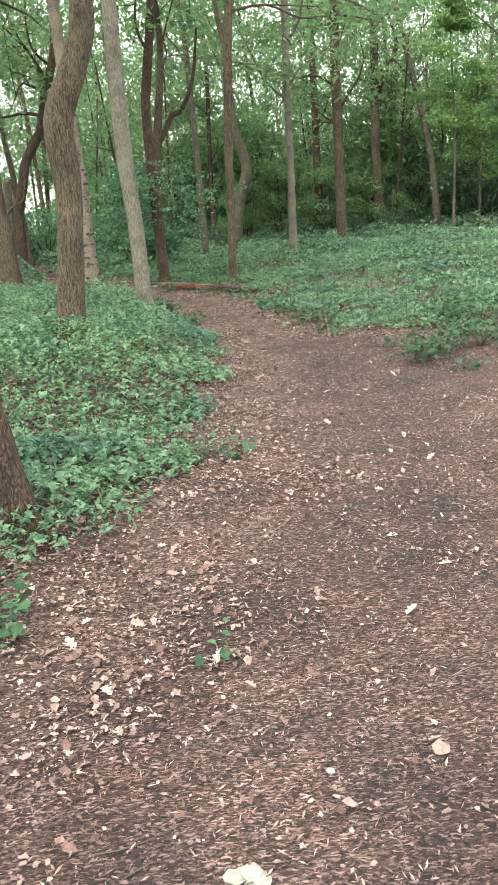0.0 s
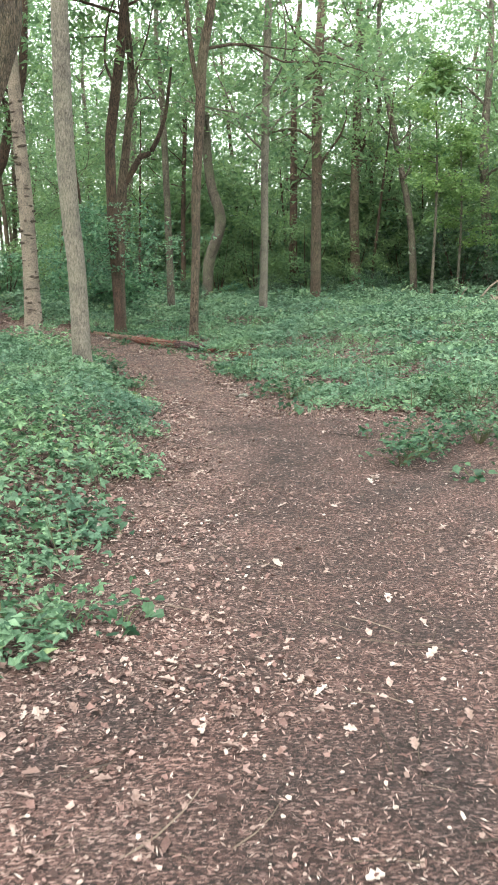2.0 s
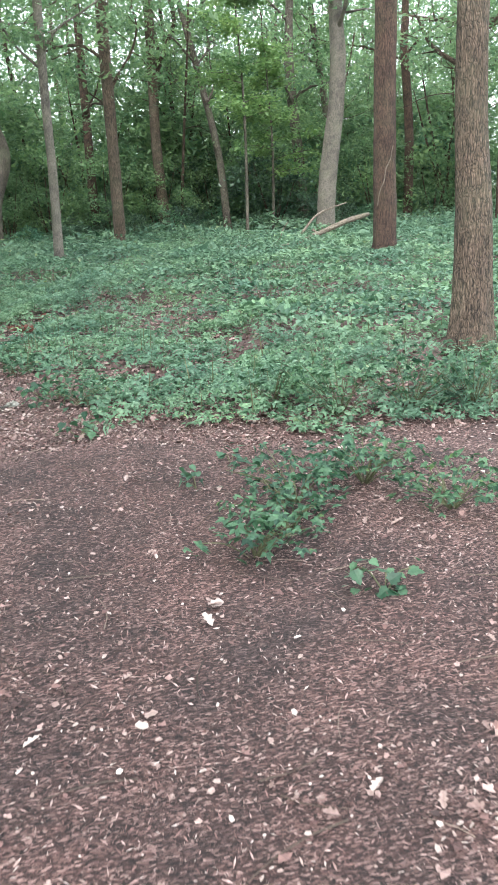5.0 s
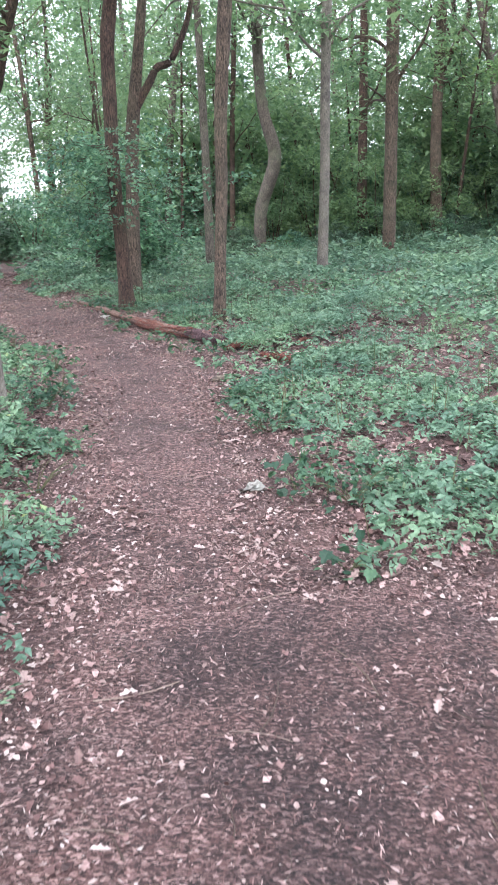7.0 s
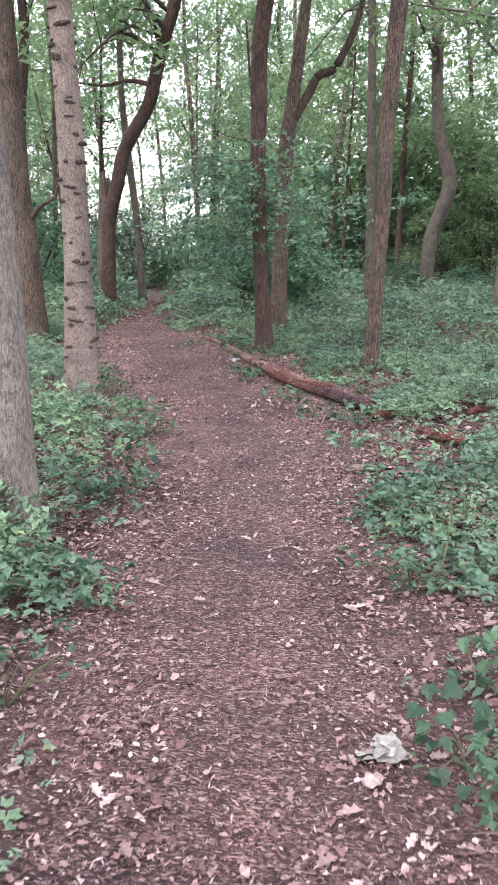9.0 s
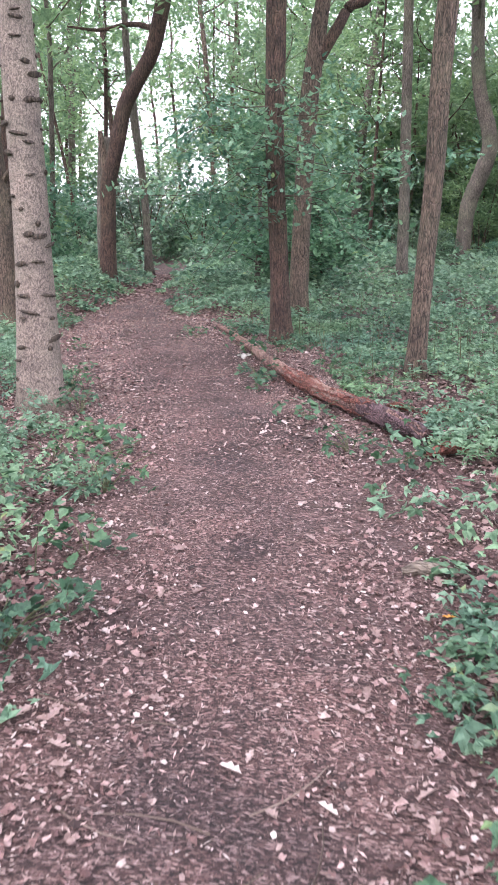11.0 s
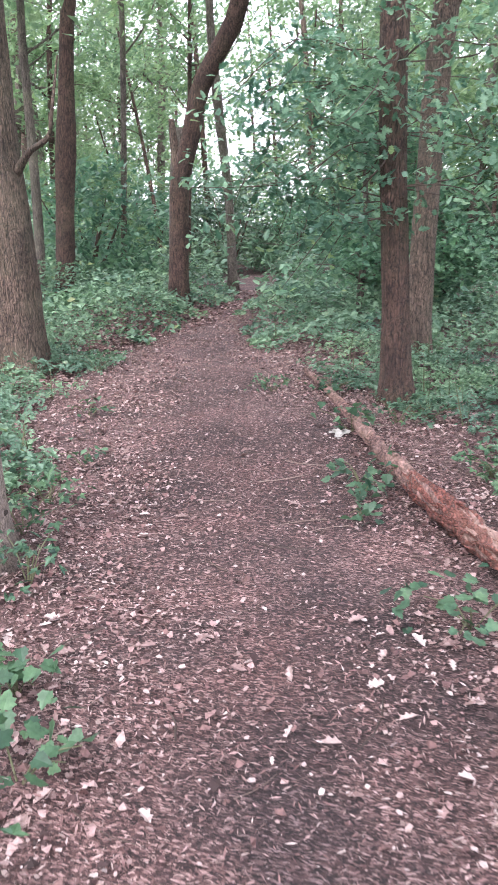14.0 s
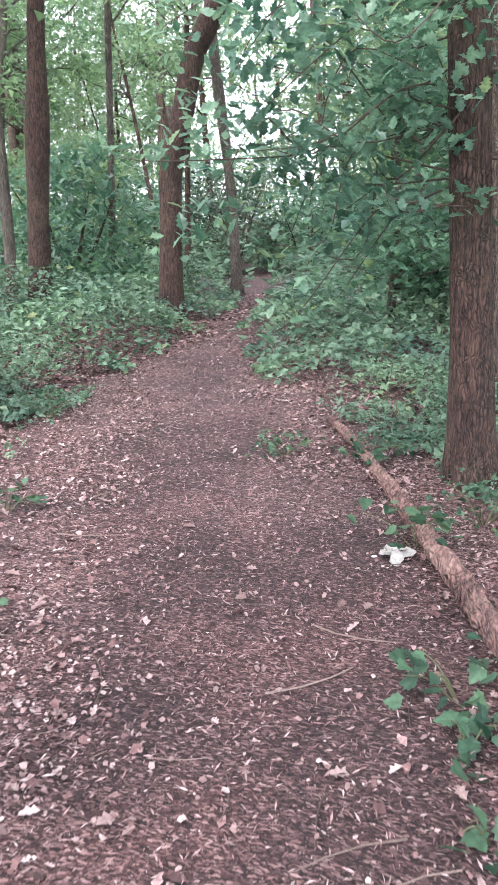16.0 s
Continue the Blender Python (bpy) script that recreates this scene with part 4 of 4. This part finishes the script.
# ---- undergrowth ----
def undergrowth():
    rng = np.random.default_rng(101)

    def band(count, x0, x1, y0, y1, near, far, size, shape, mats, name, label, thin):
        x, y = rng.uniform(x0, x1, count), rng.uniform(y0, y1, count)
        s = into_green(x, y)
        mound = vnoise(x, y, 1.3, 21)
        gaps = vnoise(x, y, 0.55, 22)
        right = x > np.interp(y, RIGHT_Y, RIGHT_X) - 0.05
        keep = (s > near) & (s <= far) & (step(-0.1, 0.5, s + 1.0 * (gaps - 0.45)) > rng.uniform(0, 1, count))
        bare = np.where(right & (y > 12.3) & (y < 20.5) & (x < 5), 0.49, 0.28) * thin
        keep &= (0.6 * vnoise(x, y, 0.8, 23) + 0.4 * vnoise(x, y, 0.28, 28) > bare) | (rng.uniform(0, 1, count) < 0.14)
        x, y, s, mound, right = x[keep], y[keep], s[keep], mound[keep], right[keep]
        tall = (0.06 + 0.42 * mound ** 1.5 + 0.22 * vnoise(x, y, 0.35, 26) * mound + 0.25 * step(22, 30, y) + 0.55 * vnoise(x, y, 1.7, 29) ** 2 * step(30, 37, y)) * step(-0.1, 0.9, s) + 0.05
        tall = np.where(right, tall * np.where((y > 11.5) & (y < 20), 0.5, 0.72), tall)
        z = ground_z(x, y) + 0.02 + tall * (1 - 0.75 * rng.uniform(0, 1, len(x)) ** 1.6)
        pick = (vnoise(x, y, 2.2, 24) + rng.normal(0, 0.12, len(x)) > np.where(right, 0.35, 0.62)).astype(int)
        for k, m in enumerate(mats):
            sel = pick == k
            pts = np.stack([x, y, z], 1)[sel]
            sz = (0.5 + 1.1 * rng.uniform(0, 1, len(pts)) ** 1.5) * size * (0.75 + 0.5 * vnoise(pts[:, 0], pts[:, 1], 0.5, 27))
            me = leaf_mesh(name[k], pts, sz, shape[k], m, rng, 0.42, 0.08)
            tagged(new(name[k], me), label[k], "undergrowth", kind="stuff")

    kinds = (GREEN_LOW, GREEN_NETTLE)
    names, labels = ("bramble_undergrowth", "nettle_undergrowth"), ("dark green brambles and ivy beside the path", "soft green nettles and ground cover under the trees")
    band(245000, -8.5, 5.0, 1.5, 25.0, -0.1, 3.2, 0.078, (TRIFOLIATE, PAIRED), kinds, names, labels, 1.0)
    band(280000, -16, 17, 1.0, 33.0, 3.2, 99, 0.092, (FOLDED, FOLDED), kinds, names, labels, 0.6)
    band(60000, -12, 6, 25.0, 33.0, -0.1, 3.2, 0.085, (FOLDED, FOLDED), kinds, names, labels, 0.6)
    band(60000, 5.0, 17, 1.5, 25.0, -0.1, 3.2, 0.11, (FOLDED, FOLDED), kinds, names, labels, 0.6)
    band(120000, -40, 45, 33.0, 65.0, -0.1, 99, 0.2, (SIMPLE, SIMPLE), kinds, names, labels, 0.3)
    band(110000, -26, 26, -14.0, 1.5, -0.1, 99, 0.16, (SIMPLE, SIMPLE), kinds, names, labels, 0.6)
    band(36000, -45, 50, -25.0, 33.0, 9.0, 99, 0.26, (SIMPLE, SIMPLE), kinds, names, labels, 0.3)


undergrowth()
rng = np.random.default_rng(131)
x, y = rng.uniform(-8, 6, 2600), rng.uniform(3, 28, 2600)
keep = (into_green(x, y) > 0.15) & (vnoise(x, y, 0.8, 23) > 0.3)
x, y = x[keep], y[keep]
BLADE = (np.array([(0.012, 0, 0), (0.012, 0.5, 0.05), (0, 1, 0.14), (-0.012, 0.5, 0.05), (-0.012, 0, 0)]), [(0, 1, 4), (1, 3, 4), (1, 2, 3)])
me = leaf_mesh("undergrowth_stems", np.stack([x, y, ground_z(x, y) + 0.16], 1), rng.uniform(0.25, 0.5, len(x)), BLADE, STEM, rng, 0.25, -1.4)
tagged(new("undergrowth_stems", me), "thin upright brownish stems among the undergrowth", "undergrowth", kind="stuff")


def plant(x, y, seed, leaves=14, size=0.085, tall=0.16, wide=0.2, label="low bramble shoot with broad green leaves in leaf litter"):
    rng = np.random.default_rng(seed)
    ob = tagged(new("bramble_plant"), label, "plant", "seedlings along the path")
    ob.location = (x, y, float(ground_z(x, y)))
    tips = []
    for k in range(leaves):
        a, d = rng.uniform(0, 6.28), wide * rng.uniform(0.2, 1.0)
        tip = np.array([math.cos(a) * d, math.sin(a) * d, tall * rng.uniform(0.4, 1.0)])
        tips.append(tip)
        if k % 4 == 0:
            part("stem", tube("stem", smooth_line([(0, 0, -0.02, 0.004), (*(tip * 0.5 + [0, 0, 0.03]), 0.003), (*tip, 0.002)], 4), STEM, 5, 0.02, seed + k), ob)
    sprig = np.repeat(np.array(tips), 2, axis=0) + rng.normal(0, 0.034, (leaves * 2, 3))
    bushy = leaves >= 24
    part("leaves", leaf_mesh("leaves", sprig, rng.uniform(0.5, 1.0, leaves * 2) * min(size, 0.085) * (1.15 if bushy else 0.95), TRIFOLIATE if bushy else PALMATE, GREEN_DARK, rng, 0.4, 0.2), ob)


for k, (x, y, n, size, tall, wide) in enumerate([
        (0.95, 12.25, 16, 0.10, 0.14, 0.2), (1.0, 12.7, 14, 0.09, 0.14, 0.22), (-0.13, 2.97, 6, 0.05, 0.05, 0.06), (-1.0, 3.3, 12, 0.09, 0.16, 0.2), (-0.35, 5.6, 26, 0.08, 0.13, 0.32),
        (-0.8, 4.6, 24, 0.08, 0.16, 0.3), (-1.22, 15.55, 22, 0.10, 0.16, 0.2), (-1.05, 14.95, 14, 0.09, 0.12, 0.14), (-2.1, 17.0, 26, 0.085, 0.2, 0.25), (-3.05, 19.3, 24, 0.085, 0.18, 0.25), (-2.9, 18.85, 24, 0.085, 0.18, 0.25), (-1.45, 20.1, 16, 0.10, 0.12, 0.24), (-1.3, 19.5, 7, 0.11, 0.10, 0.12), (-0.25, 17.6, 26, 0.085, 0.18, 0.35),
        (0.1, 17.3, 18, 0.085, 0.15, 0.3), (-2.5, 18.3, 24, 0.11, 0.2, 0.22), (-2.0, 17.5, 20, 0.085, 0.14, 0.16), (1.15, 11.1, 14, 0.08, 0.09, 0.22), (2.15, 8.0, 14, 0.075, 0.1, 0.16),
        (1.75, 8.55, 60, 0.085, 0.2, 0.3), (2.15, 9.15, 90, 0.085, 0.26, 0.4), (2.6, 9.3, 80, 0.085, 0.26, 0.36), (2.85, 8.75, 70, 0.085, 0.22, 0.34), (2.0, 8.8, 50, 0.08, 0.2, 0.3), (3.0, 10.7, 90, 0.09, 0.45, 0.4), (3.5, 10.6, 90, 0.09, 0.45, 0.4), (3.95, 10.5, 90, 0.09, 0.45, 0.4), (2.6, 11.1, 70, 0.09, 0.4, 0.35), (-0.75, 20.5, 30, 0.08, 0.16, 0.25), (-0.45, 20.0, 30, 0.08, 0.18, 0.25), (-1.4, 19.85, 12, 0.08, 0.1, 0.14), (-1.35, 21.9, 24, 0.08, 0.14, 0.25), (1.25, 12.0, 60, 0.085, 0.22, 0.35), (0.75, 13.6, 40, 0.08, 0.18, 0.3), (0.6, 14.6, 40, 0.075, 0.16, 0.3), (-1.15, 14.6, 50, 0.08, 0.22, 0.35), (-1.5, 16.4, 50, 0.085, 0.24, 0.35), (2.0, 10.0, 8, 0.07, 0.08, 0.16),
        (-2.83, 22.6, 24, 0.07, 0.12, 0.22), (-2.31, 22.7, 26, 0.07, 0.14, 0.25), (-1.54, 21.7, 28, 0.075, 0.16, 0.28), (-3.23, 20.0, 10, 0.07, 0.1, 0.18), (-3.9, 21.2, 14, 0.07, 0.12, 0.2), (-5.0, 23.3, 30, 0.075, 0.22, 0.3), (-1.72, 17.1, 16, 0.08, 0.14, 0.2), (-0.66, 18.45, 20, 0.08, 0.14, 0.25), (-0.12, 5.6, 10, 0.075, 0.1, 0.16), (-0.3, 6.95, 12, 0.07, 0.1, 0.18), (1.7, 9.6, 8, 0.07, 0.07, 0.14), (-2.3, 22.6, 16, 0.08, 0.14, 0.25), (-1.8, 21.3, 18, 0.08, 0.15, 0.25), (-0.75, 13.1, 30, 0.09, 0.2, 0.35), (-0.62, 12.3, 26, 0.08, 0.22, 0.3)]):
    plant(x, y, 200 + k, n, size, tall, wide)


# ---- the fallen log and broken wood ----
log = tagged(new("fallen_log"), "long fallen log of rotten red-brown wood beside the path", "log")
log.location = (-1.3, 20.8, 0.02)
LOG = [(-1.5, 2.75, 0, 0.022), (-1.05, 1.85, 0.007, 0.033), (-0.62, 0.9, 0.012, 0.04), (-0.25, 0.05, 0.022, 0.048), (0.08, -0.7, 0.042, 0.053), (0.42, -1.3, 0.032, 0.06), (0.8, -1.95, 0.042, 0.058), (1.2, -2.5, 0.042, 0.065), (1.55, -2.95, 0.022, 0.052)]
rows = smooth_line(LOG, 12)
rows[:, :3] += np.random.default_rng(300).normal(0, 0.006, (len(rows), 3))
part("trunk", tube("trunk", rows, LOG_BARK, 24, 0.2, 301), log)
rotten = rows[49:84].copy()
rotten[:, 3] *= np.concatenate([np.linspace(0.8, 1.07, 6), np.full(len(rotten) - 12, 1.07), np.linspace(1.07, 0.8, 6)])
part("rotten_section", tube("rotten_section", rotten, RED_WOOD, 24, 0.34, 304), log, "crumbled bright red rotten wood")
wet = rows[79:].copy()
wet[:, 3] *= 1.05
part("wet_end", tube("wet_end", wet, WET_BARK, 24, 0.22, 306), log, "damp purplish dark bark at the thick end")
for k in range(7):
    p = rows[51 + 5 * k]
    a = 0.9 * k
    part("splinter", tube("splinter", [(p[0], p[1], p[2] + p[3] * 0.8, 0.012), (p[0] + 0.04 * math.sin(a), p[1] - 0.05, p[2] + p[3] * 1.15, 0.009), (p[0] + 0.07 * math.sin(a), p[1] - 0.12, p[2] + p[3] * 1.1, 0.004)], RED_WOOD, 6, 0.2, 340 + k), log)
for k, (x, y, turn, length, r) in enumerate([(0.42, 17.6, 0.6, 0.4, 0.045), (0.95, 16.65, 2.4, 0.5, 0.055), (0.75, 16.9, 2.0, 0.3, 0.035), (0.35, 18.7, 0.2, 0.35, 0.04), (1.2, 17.9, 1.0, 0.3, 0.035), (0.0, 18.9, 2.6, 0.25, 0.03)]):
    ob = tagged(new("rotten_wood", tube("rotten_wood", smooth_line([(-length / 2, 0, 0, r * 0.6), (0, 0.02, 0.02, r), (length / 2, 0, 0, r * 0.5)], 6), RED_WOOD, 10, 0.3, 310 + k)),
                "crumbling piece of red rotten wood in undergrowth", "wood", "rotten wood by the log")
    ob.matrix_basis = pose(x, y, float(ground_z(x, y)) + r * 0.9, 0, 0, math.degrees(turn))
chunk = tagged(new("wood_chunk", tube("wood_chunk", [(-0.1, 0, 0.02, 0.015), (-0.04, 0.02, 0.03, 0.03), (0.05, 0.01, 0.035, 0.026), (0.1, 0.03, 0.03, 0.012)], DEAD_WOOD, 10, 0.3, 320)),
               "pale broken chunk of wood at the path's edge", "wood")
chunk.location = (0.33, 15.6, float(ground_z(0.33, 15.6)))
branch = tagged(new("fallen_branch"), "bleached fallen branch propped against a pale tree", "branch")
branch.location = (8.4, 28.0, 0)
part("bough", tube("bough", smooth_line([(-1.7, -1.0, 0.06, 0.04), (-0.5, -0.6, 0.2, 0.055), (0.5, -0.2, 0.42, 0.065), (1.6, 0.2, 0.72, 0.07), (2.4, 0.6, 0.85, 0.06)], 8), DEAD_WOOD, 10, 0.12, 330), branch)
part("side_branch", tube("side_branch", smooth_line([(0.6, 0.3, 0.55, 0.04), (0.9, 0.2, 0.25, 0.035), (1.2, 0.1, 0.0, 0.025)], 5), DEAD_WOOD, 8, 0.1, 331), branch)
part("side_branch", tube("side_branch", smooth_line([(0.2, 0.1, 0.45, 0.035), (0.9, 0.6, 0.95, 0.03), (1.9, 1.0, 1.2, 0.02)], 5), DEAD_WOOD, 8, 0.1, 332), branch)
part("side_branch", tube("side_branch", smooth_line([(-0.6, -0.25, 0.25, 0.03), (-0.45, -0.3, 0.6, 0.025), (-0.3, -0.3, 0.8, 0.012)], 5), DEAD_WOOD, 8, 0.1, 333), branch)


# ---- leaf litter ----
def litter():
    rng = np.random.default_rng(404)

    def scatter(count, x0, x1, y0, y1, low, high, size, mat, name, label, edge, shape=CURLED):
        x, y = rng.uniform(x0, x1, count), rng.uniform(y0, y1, count)
        s = into_green(x, y)
        # the middle of the path is trodden to crumbs; whole leaves gather at its sides
        half = np.clip(0.5 * (np.interp(y, RIGHT_Y, RIGHT_X) - np.interp(y, LEFT_Y, LEFT_X)), 0.5, 1.6)
        chance = np.where(s < 0, edge + (1 - edge) * step(-0.85 * half, -0.12, s + 0.6 * half * (vnoise(x, y, 0.7, 31) - 0.5)), 1.0)
        keep = (s > low) & (s < high) & (rng.uniform(0, 1, count) < chance * (0.45 + 0.9 * vnoise(x, y, 0.5, 32)))
        x, y = x[keep], y[keep]
        pts = np.stack([x, y, ground_z(x, y) + 0.008 + 0.012 * rng.uniform(0, 1, len(x))], 1)
        me = leaf_mesh(name, pts, (0.45 + 1.1 * rng.uniform(0, 1, len(x)) ** 2.0) * size, shape, mat, rng, 0.3)
        tagged(new(name, me), label, "leaf litter", kind="stuff")

    scatter(380000, -5.5, 3.6, 1.2, 26.0, -6, 0.6, 0.024, BROWN_LEAF, "leaf_crumbs", "crumbled brown leaf bits trodden into the path", 0.9, SLIVER)
    scatter(210000, -6, 4.5, 1.0, 30.0, -6, 1.2, 0.031, BROWN_LEAF, "leaf_litter", "dry brown fallen leaves covering the ground", 0.08, SCRAP)
    scatter(26000, -6, 4.5, 1.0, 30.0, -6, 1.0, 0.05, PALE_LEAF, "pale_leaf_litter", "pale bleached leaves lying on the path", 0.1, FALLEN)
    scatter(170000, -5.5, 3.8, 1.2, 28.0, -6, 0.8, 0.02, PALE_LEAF, "pale_leaf_litter", "pale bits of broken leaves strewn on the path", 0.26, RAGGED_FEW)
    scatter(210000, -5.5, 3.6, 1.2, 26.0, -6, 0.6, 0.022, PALE_LEAF, "leaf_crumbs", "pale shreds of leaf stalks and bark on the path", 0.5, SLIVER)
    scatter(90000, -6, 4.5, 2.0, 25.0, 0.2, 3.2, 0.055, BROWN_LEAF, "leaf_litter", "brown fallen leaves between the brambles", 0.5, RAGGED_FEW)
    scatter(26000, -9, 9, 1.0, 34.0, 3.2, 8, 0.08, BROWN_LEAF, "leaf_litter", "brown fallen leaves under the undergrowth", 0.3, RAGGED_FEW)
    scatter(60000, -11, -5.5, 18.0, 34.0, -6, 3.2, 0.05, BROWN_LEAF, "leaf_litter", "brown fallen leaves beside the far end of the path", 0.4, RAGGED_FEW)
    scatter(60000, 4.5, 22, -2.0, 22.0, -6, 0.6, 0.06, BROWN_LEAF, "leaf_litter", "dry brown fallen leaves covering the side path", 0.5, SLIVER)
    scatter(14000, -6, 4.5, -14.0, 1.0, -6, 0.6, 0.06, BROWN_LEAF, "leaf_litter", "dry brown fallen leaves on the path", 0.5, SLIVER)
    x, y = rng.uniform(-5, 3, 4200), rng.uniform(1.0, 26, 4200)
    keep = into_green(x, y) < 0.3
    x, y = x[keep], y[keep]
    bow = [(0.0, 0.0), (0.05, 0.35), (0.02, 0.7), (-0.06, 1.0)]
    rings = np.array([(c + 0.011 * dx * (1 - 0.4 * v), v, 0.012 + 0.011 * dz * (1 - 0.4 * v)) for c, v in bow for dx, dz in ((1, -0.6), (-1, -0.6), (0, 1))])
    faces = [f for k in (0, 3, 6) for i in range(3) for j in [(i + 1) % 3] for f in ((k + i, k + j, k + 3 + j), (k + i, k + 3 + j, k + 3 + i))]
    needle = (rings, faces)
    pts = np.stack([x, y, ground_z(x, y) + 0.008], 1)
    tagged(new("fallen_twigs", leaf_mesh("fallen_twigs", pts, 0.04 + 0.3 * rng.uniform(0, 1, len(x)) ** 3, needle, TWIG, rng, 0.05)), "short dark twigs scattered on the path", "twigs", kind="stuff")


litter()

# single large pale leaves that stand out on the path
rng = np.random.default_rng(505)
for x, y, size, mat, label in [(-1.12, 20.05, 0.06, ORANGE, "yellow leaf beside the fallen log"), (-1.08, 19.95, 0.06, ORANGE, "yellow leaf beside the fallen log"), (0.683, 12.255, 0.15, WHITE_LEAF, "large crumpled whitish leaf on the path"), (-0.08, 1.87, 0.09, WHITE_LEAF, "whitish crumpled leaf on the path"),
                               (0.67, 12.1, 0.1, PALE_LEAF, "pale curled leaf on the path"), (1.48, 8.1, 0.09, PALE_LEAF, "pale curled leaf on the path"), (1.06, 7.38, 0.09, PALE_LEAF, "pale curled leaf on the path"), (0.47, 2.35, 0.08, PALE_LEAF, "pale curled leaf on the path"),
                               (0.44, 15.2, 0.07, ORANGE, "bright orange leaf at the path's edge"), (0.58, 6.29, 0.09, PALE_LEAF, "pale curled leaf on the path"), (-0.34, 16.41, 0.08, PALE_LEAF, "pale curled leaf on the path"),
                               (-1.87, 21.15, 0.12, WHITE_LEAF, "whitish curled leaf by the log")]:
    n = 7 if mat is WHITE_LEAF else 2
    me = leaf_mesh("fallen_leaf", rng.normal(0, size * 0.2, (n, 3)) * np.array([1, 1, 0.12]) + np.array([0, 0, 0.02]), rng.uniform(0.5, 0.8, n) * size, RAGGED, mat, rng, 0.25)
    tagged(new("fallen_leaf", me), label, "leaf").location = (x, y, float(ground_z(x, y)))
